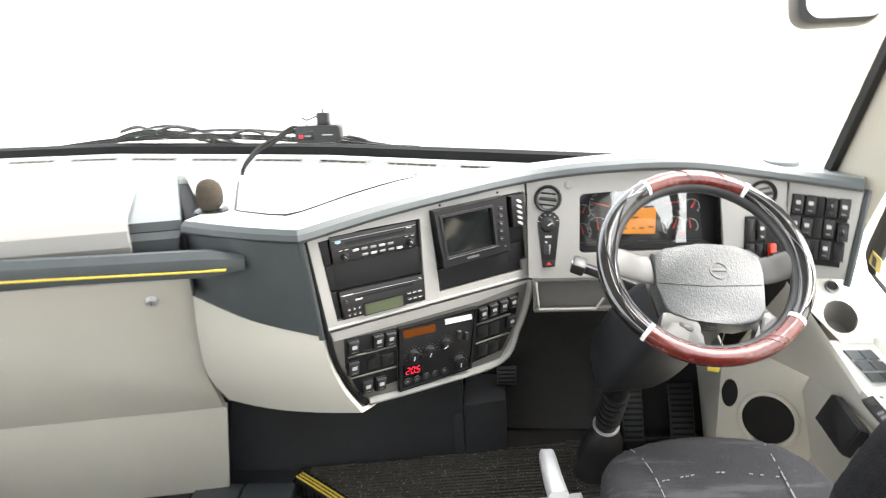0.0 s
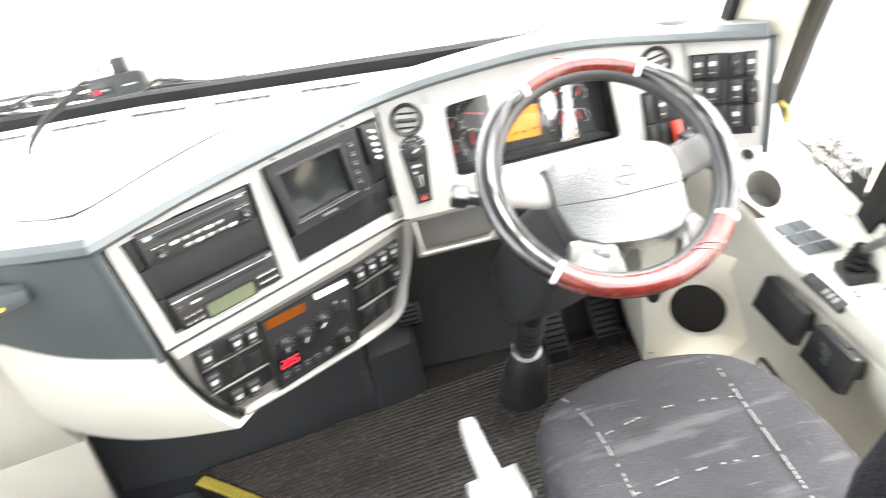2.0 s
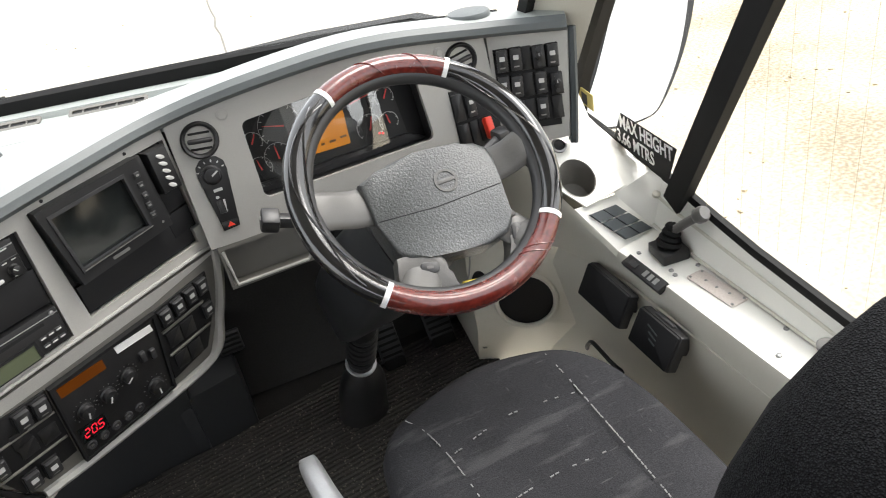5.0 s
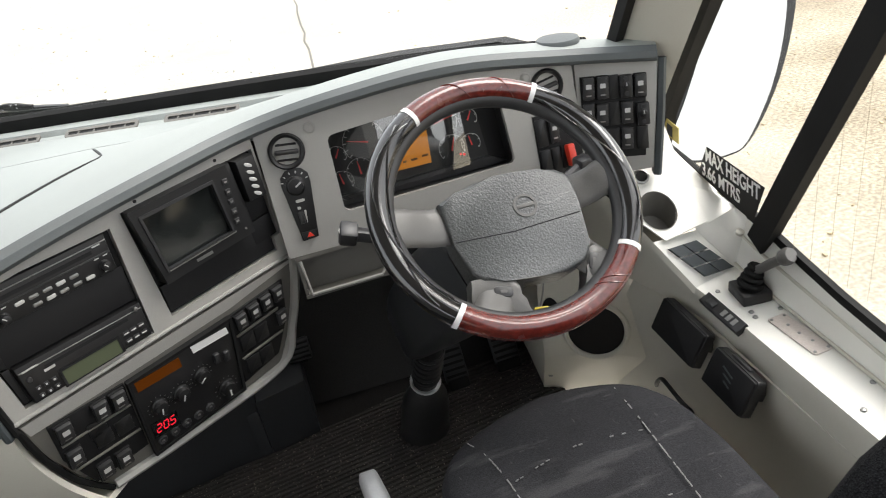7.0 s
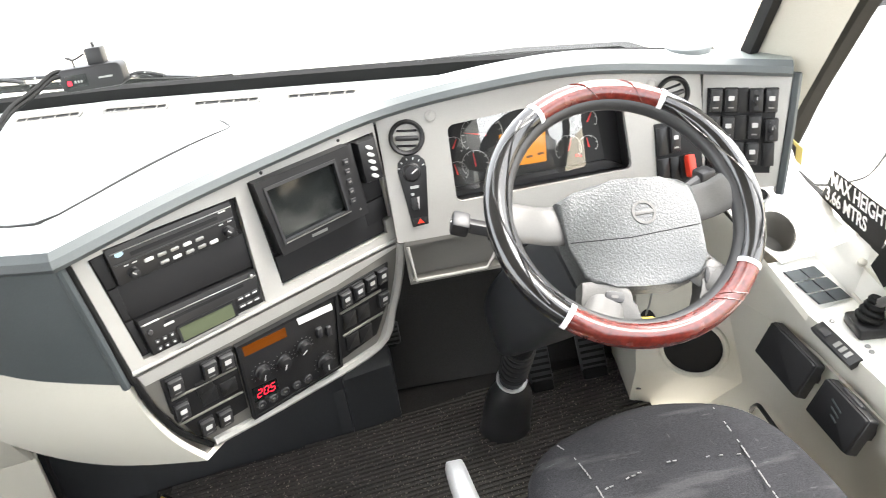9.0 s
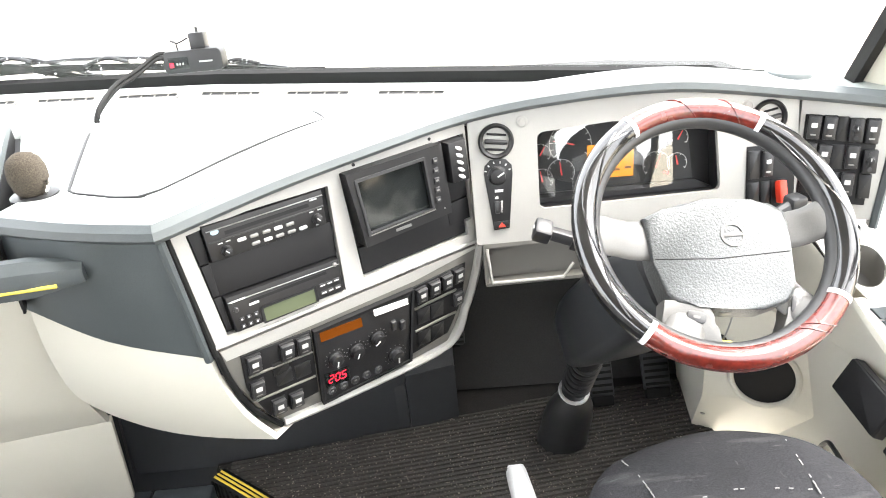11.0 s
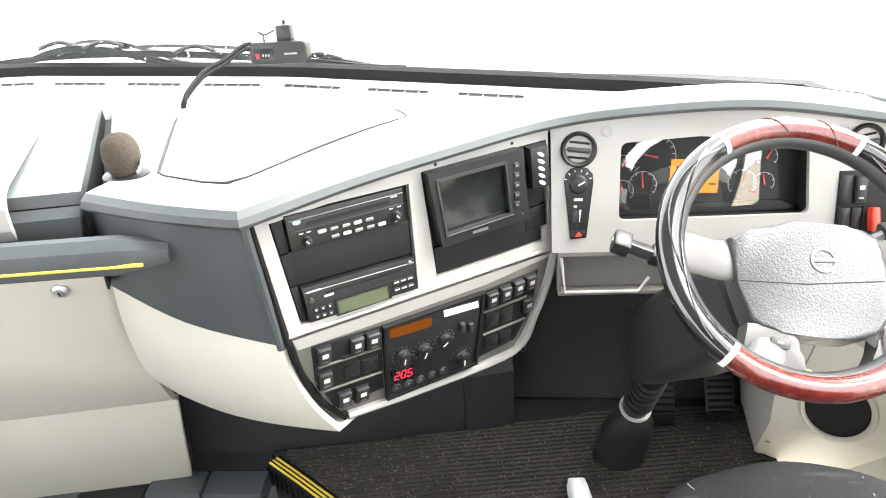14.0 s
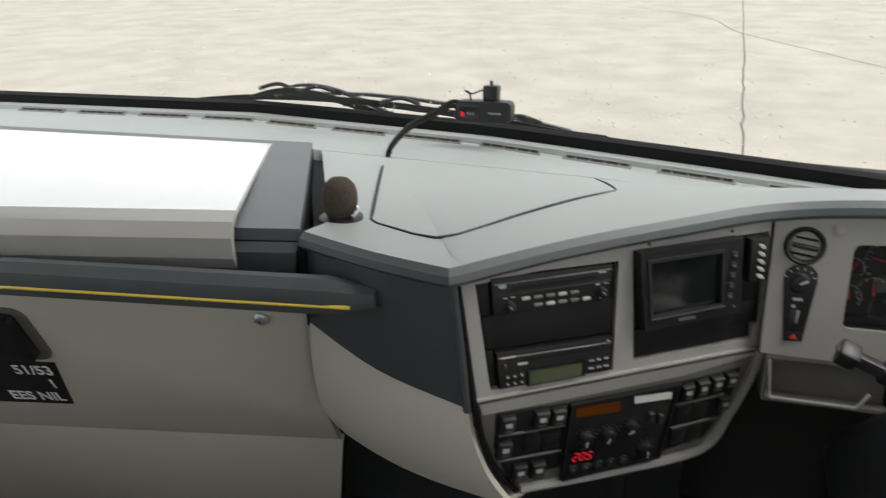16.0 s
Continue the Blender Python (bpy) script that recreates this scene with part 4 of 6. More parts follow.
def build_audio():
    cd = thing("cd_radio", "black car radio and compact disc player in the console", "car radio", A)
    part("body", prism([(0.031, 0.136), (0.220, 0.134), (0.2225, 0.191), (0.029, 0.194)], -0.03, 0.004, None, 0.003), M_BLACK, cd)
    part("disc_slot", prism([(0.060, 0.172), (0.196, 0.171), (0.196, 0.177), (0.060, 0.178)], 0.004, 0.0046), M_MATT, cd)
    part("ridge", prism([(0.034, 0.166), (0.219, 0.164), (0.219, 0.166), (0.034, 0.168)], 0.003, 0.006, None, 0.0005), M_KEY, cd)
    part("ridge", prism([(0.034, 0.184), (0.221, 0.182), (0.221, 0.1835), (0.034, 0.1855)], 0.003, 0.0058, None, 0.0005), M_STEEL, cd)
    for x in (0.056, 0.205):
        knob(pose(x, 0.148, 0.004, 0, 0, 40), 0.0085, 0.012, parent=cd)
    for i in range(6):
        for j in range(2):
            if (i, j) in ((0, 1), (5, 0)):
                continue
            part("button", prism(rounded(0.0135, 0.0055, 0.002, cx=0.082 + i * 0.0195, cy=0.157 - j * 0.0125 - 0.0006 * i), 0.003, 0.0062, None, 0.001), M_STEEL if (i + j) % 3 else M_MARK, cd)
    part("badge", prism([(0.008 * math.cos(k * 0.524) * 0.8 + 0.046, 0.005 * math.sin(k * 0.524) * 0.8 + 0.181) for k in range(12)], 0.004, 0.005), material("pale_blue_badge", (0.35, 0.5, 0.6), 0.3, bump=0), cd)
    part("symbol_bar", prism(rounded(0.012, 0.002, 0.0005, cx=0.205, cy=0.180), 0.0042, 0.0052), M_MARK, cd)
    for x in (0.05, 0.062, 0.198, 0.212, 0.205):
        part("symbol_bar", prism(rounded(0.007, 0.0018, 0.0005, cx=x, cy=0.1615 if x != 0.205 else 0.1385), 0.004, 0.0046), M_MARK, cd)
    dvd = thing("dvd_player", "black disc player with a grey-green display", "disc player", A)
    part("body", prism([(0.038, 0.014), (0.2245, 0.0125), (0.226, 0.070), (0.034, 0.076)], -0.03, 0.005, None, 0.003), M_BLACK, dvd)
    part("disc_slot", prism([(0.070, 0.055), (0.200, 0.053), (0.200, 0.058), (0.070, 0.060)], 0.005, 0.0056), M_MATT, dvd)
    part("display", prism([(0.086, 0.014), (0.173, 0.013), (0.173, 0.037), (0.086, 0.038)], 0.004, 0.0062), M_LCD, dvd, "grey-green liquid crystal display")
    part("display_frame", holed([(0.082, 0.0125), (0.177, 0.0125), (0.177, 0.041), (0.082, 0.042)], [[(0.086, 0.0145), (0.173, 0.0135), (0.173, 0.037), (0.086, 0.038)]], 0.004, 0.0072), M_MATT, dvd)
    part("ridge", prism([(0.036, 0.066), (0.225, 0.061), (0.225, 0.0622), (0.036, 0.0675)], 0.004, 0.0068, None, 0.0004), M_STEEL, dvd)
    for i in range(3):
        for j in range(2):
            part("button", prism(rounded(0.0075, 0.0065, 0.0015, cx=0.050 + 0.0115 * i, cy=0.034 - 0.012 * j), 0.004, 0.0072, None, 0.001), M_KEY, dvd)
            part("symbol_bar", prism(rounded(0.003, 0.003, 0.0008, cx=0.050 + 0.0115 * i, cy=0.034 - 0.012 * j), 0.0072, 0.0077), M_MARK, dvd)
            part("button", prism(rounded(0.011, 0.0065, 0.0015, cx=0.1885 + 0.0125 * i, cy=0.037 - 0.013 * j), 0.004, 0.0072, None, 0.001), M_KEY, dvd)
            part("symbol_bar", prism(rounded(0.008, 0.0022, 0.0008, cx=0.1885 + 0.0125 * i, cy=0.037 - 0.013 * j), 0.0072, 0.0077), M_MARK, dvd)
    part("symbol_bar", prism(rounded(0.016, 0.004, 0.0008, cx=0.075, cy=0.052), 0.005, 0.0056), M_MARK, dvd)
    part("symbol_bar", prism(rounded(0.024, 0.002, 0.0008, cx=0.052, cy=0.0665), 0.005, 0.0072), M_MARK, dvd)
    part("knob", lathe([(0.004, 0), (0.004, 0.004), (0.003, 0.005)], pose(0.045, 0.053, 0.005), 12), M_KEY, dvd)
    part("knob", lathe([(0.0035, 0), (0.0035, 0.003), (0.002, 0.004)], pose(0.216, 0.0645, 0.006), 12), M_STEEL, dvd)


def build_monitor():
    mon = thing("dash_monitor", "small black monitor with dark screen in the console", "monitor", A)
    out = [(0.273, 0.077), (0.443, 0.082), (0.434, 0.207), (0.260, 0.206)]
    part("casing", holed(out, [[(0.283, 0.099), (0.405, 0.102), (0.401, 0.190), (0.276, 0.190)]], -0.02, 0.020), M_BLACK, mon)
    part("screen", prism([(0.281, 0.097), (0.407, 0.100), (0.403, 0.192), (0.274, 0.192)], 0.008, 0.0125), M_SCREEN, mon, "dark glossy screen")
    part("bevel_frame", holed([(0.280, 0.094), (0.4085, 0.098), (0.404, 0.194), (0.272, 0.194)], [[(0.284, 0.100), (0.4045, 0.103), (0.4005, 0.189), (0.2765, 0.189)]], 0.018, 0.0225), M_KEY, mon)
    part("chin_ridge", prism([(0.283, 0.0955), (0.41, 0.0985), (0.41, 0.100), (0.283, 0.097)], 0.02, 0.0235), M_STEEL, mon)
    for k in range(5):
        part("button", prism(rounded(0.010, 0.010, 0.0015, cx=0.419 + 0.001 * (4 - k), cy=0.182 - 0.017 * k), 0.019, 0.0225, None, 0.001), M_KEY, mon)
        part("symbol_bar", prism(rounded(0.005, 0.003, 0.0005, cx=0.419 + 0.001 * (4 - k), cy=0.182 - 0.017 * k), 0.0225, 0.023), M_STEEL, mon)
    part("name_bar", prism(rounded(0.030, 0.005, 0.001, cx=0.345, cy=0.088), 0.0198, 0.0206), M_STEEL, mon)
    part("indicator", lathe([(0.002, 0), (0.002, 0.001)], pose(0.429, 0.095, 0.02), 10), M_STEEL, mon)
    # side wing and small lamp strip
    part("wing", prism([(0.436, 0.088), (0.450, 0.09), (0.446, 0.205), (0.432, 0.205)], -0.01, 0.012, None, 0.003), M_BLACK, mon)
    lamp = thing("indicator_strip", "black strip of five small slanted indicators", "indicator", A)
    part("body", prism([(0.452, 0.132), (0.488, 0.130), (0.488, 0.203), (0.452, 0.203)], -0.012, 0.022, None, 0.004), M_BLACK, lamp)
    for k in range(5):
        m = pose(0.471, 0.190 - 0.0125 * k, 0.022, 0, 0, -32)
        part("indicator", prism([(0.0075 * math.cos(a * 0.524), 0.0033 * math.sin(a * 0.524)) for a in range(12)], 0, 0.002, m, 0.0006), M_MARK, lamp)


def build_climate():
    ac = thing("climate_control", "black heater control panel with dials and red digits", "climate control", B)
    part("body", prism([(0.158, -0.036), (0.350, -0.036), (0.340, -0.196), (0.158, -0.200)], -0.01, 0.009, None, 0.003), M_BLACK, ac)
    part("frame", holed([(0.157, -0.033), (0.353, -0.033), (0.343, -0.198), (0.157, -0.202)], [[(0.161, -0.038), (0.348, -0.038), (0.338, -0.193), (0.161, -0.197)]], 0.002, 0.012), M_MATT, ac)
    part("display", prism([(0.168, -0.061), (0.247, -0.066), (0.246, -0.046), (0.167, -0.041)], 0.009, 0.0105), M_AMBER_DIM, ac, "dim amber display strip")
    part("white_strip", prism([(0.272, -0.056), (0.341, -0.061), (0.339, -0.047), (0.270, -0.041)], 0.009, 0.0104), M_WHITE, ac, "white strip")
    for x, y, r in ((0.190, -0.110, 0.0145), (0.231, -0.113, 0.0145), (0.273, -0.106, 0.0145), (0.309, -0.165, 0.0165)):
        ring = bmesh.new()
        for k in range(11):
            a = radians(-40 + 26 * k)
            slab((0.0022, 0.0012, 0.0006), pose(x + math.cos(a) * r * 1.32, y + math.sin(a) * r * 1.32, 0.0096, 0, 0, math.degrees(a)), bm=ring)
        part("scale_marks", ring, M_STEEL, ac)
        knob(pose(x, y, 0.009, 0, 0, random.uniform(100, 200)), r, 0.012, parent=ac)
    for k in range(5):
        part("button", lathe([(0.0085, 0), (0.0085, 0.0025), (0.007, 0.0035), (0.0055, 0.003)], pose(0.176 + 0.0235 * k, -0.179 - 0.0005 * k, 0.009), 16), M_KEY, ac)
        part("symbol_bar", prism(rounded(0.005, 0.003, 0.0008, cx=0.176 + 0.0235 * k, cy=-0.179), 0.0120, 0.0128), M_STEEL, ac)
    part("slider", prism(rounded(0.010, 0.020, 0.002, cx=0.325, cy=-0.100), 0.009, 0.016, None, 0.002), M_KEY, ac)
    part("slider", prism(rounded(0.010, 0.020, 0.002, cx=0.307, cy=-0.092), 0.009, 0.016, None, 0.002), M_KEY, ac)
    part("red_window", prism([(0.166, -0.168), (0.214, -0.174), (0.213, -0.140), (0.166, -0.135)], 0.009, 0.0098), M_SCREEN, ac)
    # seven-segment digits 20.5
    seg = {"2": "abged", "0": "abcdef", "5": "afgcd"}
    where = {"a": (0, 0.010, 1), "b": (0.005, 0.005, 0), "c": (0.005, -0.005, 0), "d": (0, -0.010, 1), "e": (-0.005, -0.005, 0), "f": (-0.005, 0.005, 0), "g": (0, 0, 1)}
    for n, d in enumerate("205"):
        b = bmesh.new()
        for s in seg[d]:
            x, y, flat = where[s]
            slab((0.0062, 0.0018, 0.0008) if flat else (0.0018, 0.0066, 0.0008), pose(0.178 + 0.0125 * n + 0.15 * y + 0.8 * x, -0.152 + 0.8 * y - 0.001 * n, 0.0103), bm=b)
        if n == 1:
            slab((0.002, 0.002, 0.0008), pose(0.178 + 0.0125 * n + 0.007, -0.161, 0.0103), bm=b)
        part("digit", b, M_RED, ac, "glowing red digit", smooth=False)
    # blocks of switches on each side
    left = thing("switch_block", "black switch block with six rockers beside the heater controls", "switch panel", B)
    part("plate", prism([(0.034, -0.028), (0.155, -0.034), (0.155, -0.175), (0.062, -0.178), (0.034, -0.10)], -0.006, 0.0035, None, 0.001), M_MATT, left)
    for q in ((0.098, -0.105), (0.132, -0.108), (0.095, -0.082)):
        part("blank", prism(rounded(0.028, 0.030, 0.001, cx=q[0], cy=q[1]), 0.003, 0.006, None, 0.001), M_BLACK, left)
    for y in (-0.072, -0.128):
        part("rail", prism([(0.040, y), (0.152, y - 0.004), (0.152, y - 0.007), (0.040, y - 0.003)], 0.003, 0.007, None, 0.0005), M_FASCIA_DARK, left)
    for x, y in ((0.052, -0.050), (0.109, -0.052), (0.138, -0.054), (0.050, -0.103), (0.080, -0.162), (0.112, -0.165)):
        rocker(B @ pose(x, y, 0.005, 0, 0, -2), 0.026, 0.036, "small black rocker switch with white symbol")
    right = thing("switch_block", "black switch block with five rockers beside the heater controls", "switch panel", B)
    part("plate", prism([(0.354, -0.036), (0.470, -0.030), (0.464, -0.11), (0.430, -0.178), (0.350, -0.190)], -0.006, 0.0035, None, 0.001), M_MATT, right)
    for y in (-0.082, -0.135):
        part("rail", prism([(0.356, y), (0.448, y + 0.004), (0.446, y), (0.356, y - 0.004)], 0.003, 0.007, None, 0.0005), M_FASCIA_DARK, right)
    for x in (0.375, 0.405):
        part("blank", prism(rounded(0.028, 0.034, 0.001, cx=x, cy=-0.108), 0.003, 0.006, None, 0.001), M_BLACK, right)
        part("blank", prism(rounded(0.028, 0.034, 0.001, cx=x, cy=-0.160), 0.003, 0.006, None, 0.001), M_BLACK, right)
    for x, y in ((0.371, -0.057), (0.399, -0.054), (0.426, -0.051), (0.452, -0.048), (0.450, -0.100)):
        rocker(B @ pose(x, y, 0.005, 0, 0, 3), 0.024, 0.034, "small black rocker switch with white symbol")


def round_vent(u, v, turn):
    m = C @ pose(u, v, 0, 0, 0, turn)
    v0 = thing("air_vent", "round black air vent with turning slats", "air vent", m, "round vents")
    part("ring", lathe([(0.031, -0.004), (0.031, 0.004), (0.028, 0.008), (0.024, 0.006), (0.022, -0.003), (0.0225, -0.012)], None, 28), M_BLACK, v0)
    part("well", lathe([(0.023, -0.003), (0.010, -0.0035)], None, 24), M_MATT, v0)
    for y in (-0.013, 0.013):
        w = 2 * math.sqrt(0.0215 ** 2 - y * y)
        part("slat", slab((w, 0.0016, 0.010), pose(0, y, -0.001, 35), 0.0005), M_MATT, v0)
    part("grip", slab((0.040, 0.0075, 0.009), pose(0.0, -0.001, 0.004, 20), 0.003), M_KEY, v0)


def build_light_switch():
    ls = thing("light_switch", "black teardrop panel with headlamp knob and hazard switch", "light switch", C)
    out = [(0.022, 0.125), (0.024, 0.140), (0.034, 0.150), (0.048, 0.153), (0.062, 0.149), (0.071, 0.139), (0.072, 0.125), (0.060, 0.026), (0.032, 0.024)]
    part("plate", prism(out, -0.005, 0.002, None, 0.001), M_BLACK, ls)
    knob(pose(0.045, 0.122, 0.002, 0, 0, -60), 0.017, 0.012, parent=ls)
    b = bmesh.new()
    for k in range(6):
        a = radians(20 + 28 * k)
        slab((0.004, 0.002, 0.0006), pose(0.046 + 0.0225 * math.cos(a), 0.124 + 0.0215 * math.sin(a), 0.0024, 0, 0, math.degrees(a)), bm=b)
    part("symbols", b, M_MARK, ls)
    part("symbol_bar", prism(rounded(0.015, 0.005, 0.001, cx=0.046, cy=0.095), 0.002, 0.0026), M_MARK, ls)
    part("thumbwheel", prism(rounded(0.009, 0.022, 0.002, cx=0.041, cy=0.066), 0.002, 0.006, None, 0.002), M_KEY, ls)
    part("scale_bar", prism([(0.0475, 0.055), (0.0485, 0.055), (0.0515, 0.077), (0.0475, 0.077)], 0.002, 0.0026), M_MARK, ls)
    part("symbol_bar", prism(rounded(0.006, 0.005, 0.002, cx=0.041, cy=0.083), 0.002, 0.0026), M_MARK, ls)
    part("hazard_button", prism([(0.0335, 0.027), (0.0575, 0.028), (0.0595, 0.040), (0.0325, 0.040)], 0.001, 0.005, None, 0.001), M_BLACK, ls)
    part("hazard_symbol", prism([(0.040, 0.030), (0.053, 0.030), (0.0465, 0.039)], 0.005, 0.0056), M_REDPAINT, ls, "red triangle")


def build_cluster():
    cl = thing("instrument_cluster", "dark instrument cluster with red needles and amber display", "instrument cluster", C)
    part("well_back", prism([(0.110, 0.045), (0.442, 0.045), (0.436, 0.185), (0.25, 0.203), (0.112, 0.196)], -0.052, -0.046), M_MATT, cl)
    for q in (((0.112, 0.045), (0.440, 0.045), (0.440, 0.055), (0.112, 0.055)), ((0.109, 0.045), (0.116, 0.045), (0.116, 0.196), (0.109, 0.196)), ((0.434, 0.045), (0.443, 0.045), (0.439, 0.186), (0.430, 0.186)), ((0.112, 0.191), (0.25, 0.197), (0.436, 0.180), (0.436, 0.188), (0.25, 0.206), (0.112, 0.200))):
        part("well_side", prism(q, -0.05, -0.0125), M_BLACK, cl)
    dial = material("dial_face", (0.012, 0.013, 0.014), 0.5, bump=0)
    part("dial_plate", prism([(0.117, 0.074), (0.40, 0.074), (0.39, 0.184), (0.25, 0.195), (0.117, 0.190)], -0.046, -0.040), dial, cl)
    part("sill", prism([(0.117, 0.056), (0.434, 0.056), (0.40, 0.0735), (0.117, 0.0735)], -0.046, -0.036), M_BLACK, cl)
    red = material("needle_red", (0.75, 0.06, 0.06), 0.5, bump=0)
    for x, y, r, n, turn in ((0.182, 0.158, 0.034, 13, 165), (0.163, 0.108, 0.022, 9, 95), (0.128, 0.145, 0.016, 6, 60), (0.128, 0.098, 0.018, 6, 100), (0.318, 0.158, 0.034, 13, 10), (0.335, 0.105, 0.022, 9, 70), (0.375, 0.150, 0.016, 6, 60), (0.372, 0.105, 0.016, 6, 100)):
        g = bmesh.new()
        for k in range(n):
            a = radians(-35 + 250 * k / (n - 1))
            slab((r * 0.16, 0.0012, 0.0006), pose(x + math.cos(a) * r, y + math.sin(a) * r, -0.0395, 0, 0, math.degrees(a)), bm=g)
        for k in range(36):
            a = radians(-35 + 250 * k / 35)
            slab((0.0008, r * 0.13, 0.0005), pose(x + math.cos(a) * r * 1.1, y + math.sin(a) * r * 1.1, -0.0396, 0, 0, math.degrees(a)), bm=g)
        gauge = part("gauge_scale", g, M_MARK, cl, smooth=False)
        part("needle", prism([(-0.2 * r, -0.0015), (0.92 * r, -0.0006), (0.92 * r, 0.0006), (-0.2 * r, 0.0015)], -0.037, -0.0362, pose(x, y, 0, 0, 0, turn)), red, gauge, "red needle")
    part("message_display", prism([(0.208, 0.092), (0.292, 0.090), (0.296, 0.150), (0.212, 0.152)], -0.040, -0.0375), M_AMBER, cl, "lit amber message display")
    ink = material("display_ink", (0.12, 0.05, 0.01), 0.5, bump=0)
    for x, y, w in ((0.235, 0.138, 0.03), (0.236, 0.129, 0.036), (0.225, 0.104, 0.008), (0.244, 0.104, 0.007), (0.262, 0.104, 0.012), (0.281, 0.106, 0.008), (0.287, 0.106, 0.004)):
        part("display_mark", prism(rounded(w, 0.004, 0.0008, cx=x, cy=y), -0.0375, -0.037), ink, cl)
    for x, y in ((0.355, 0.088), (0.349, 0.09)):
        part("warning_lamp", lathe([(0.0025, 0), (0.0025, 0.0008)], pose(x, y, -0.0395), 10), M_RED, cl)
    # bulged cover glass over the dials
    rows = []
    for k in range(13):
        x = 0.118 + 0.242 * k / 12
        top = along([0.117, 0.25, 0.36], [0.188, 0.194, 0.184], x)
        rows.append([(x, y, -0.013 - max(0.0, x - 0.262) ** 2 / 0.8) for y in (0.070, 0.110, 0.150, top)])
    glass = part("lens", sheet(rows), M_LENS, cl, "bulged clear cover glass")
    glass.visible_shadow = False


def build_right_switches():
    # panel right of the wheel and the red-guarded switch
    pn = thing("switch_block", "black switch block beside the instruments", "switch panel", C)
    part("plate", prism([(0.480, 0.012), (0.566, 0.010), (0.566, 0.128), (0.482, 0.128)], -0.004, 0.003, None, 0.001), M_MATT, pn)
    for x in (0.493, 0.515):
        part("blank", prism(rounded(0.020, 0.050, 0.001, cx=x, cy=0.040), 0.002, 0.006, None, 0.001), M_BLACK, pn)
    part("blank", prism(rounded(0.020, 0.050, 0.001, cx=0.493, cy=0.096), 0.002, 0.006, None, 0.001), M_BLACK, pn)
    rocker(C @ pose(0.516, 0.096, 0.004), 0.020, 0.048, "black rocker switch with a white square symbol")
    gd = thing("guarded_switch", "switch under a bright red plastic guard", "switch", C @ pose(0.534, 0.045, 0.003), "fascia switches")
    part("bezel", prism(rounded(0.024, 0.044, 0.002), -0.004, 0.006, None, 0.001), M_MATT, gd)
    part("guard", slab((0.014, 0.040, 0.022), pose(0.002, 0.002, 0.016, -12), 0.003), M_REDPAINT, gd, "red safety guard")
    st = thing("yellow_sticker", "yellow warning sticker below the guarded switch", "sticker", C @ pose(0.520, 0.002, 0.0))
    part("backing", prism(rounded(0.05, 0.016, 0.002), 0.0, 0.001), M_YELLOW, st)
    # main bank on the end panel
    bk = thing("switch_block", "black switch bank on the end panel of the fascia", "switch panel", D)
    part("plate", prism([(-0.006, 0.024), (0.104, 0.020), (0.112, 0.166), (-0.004, 0.176)], -0.003, 0.003, None, 0.001), M_MATT, bk)
    for x, y in ((0.054, 0.152), (0.052, 0.104), (0.050, 0.056), (0.030, 0.056), (0.100, 0.054), (0.008, 0.060)):
        part("blank", prism(rounded(0.020, 0.042, 0.001, cx=x, cy=y), 0.002, 0.0055, None, 0.001), M_BLACK, bk)
    for n, (x, y) in enumerate(((0.010, 0.154), (0.035, 0.153), (0.101, 0.149), (0.007, 0.108), (0.031, 0.105), (0.075, 0.104), (0.072, 0.057))):
        rocker(D @ pose(x, y, 0.004, 0, 0, -2), 0.023, 0.043, "black rocker switch with white symbol")
    for x, y in ((0.076, 0.151), (0.103, 0.098)):
        j = thing("mirror_switch", "raised black mirror adjuster switch", "switch", D @ pose(x, y, 0.003), "fascia switches")
        part("body", prism(rounded(0.022, 0.040, 0.002), -0.002, 0.010, None, 0.002), M_BLACK, j)
        knob(pose(0, 0.002, 0.010), 0.0075, 0.007, parent=j)
        for dy in (0.014, -0.013):
            part("symbol_bar", lathe([(0.004, 0), (0.004, 0.002), (0.002, 0.002)], pose(0, dy, 0.010), 12), M_KEY, j)


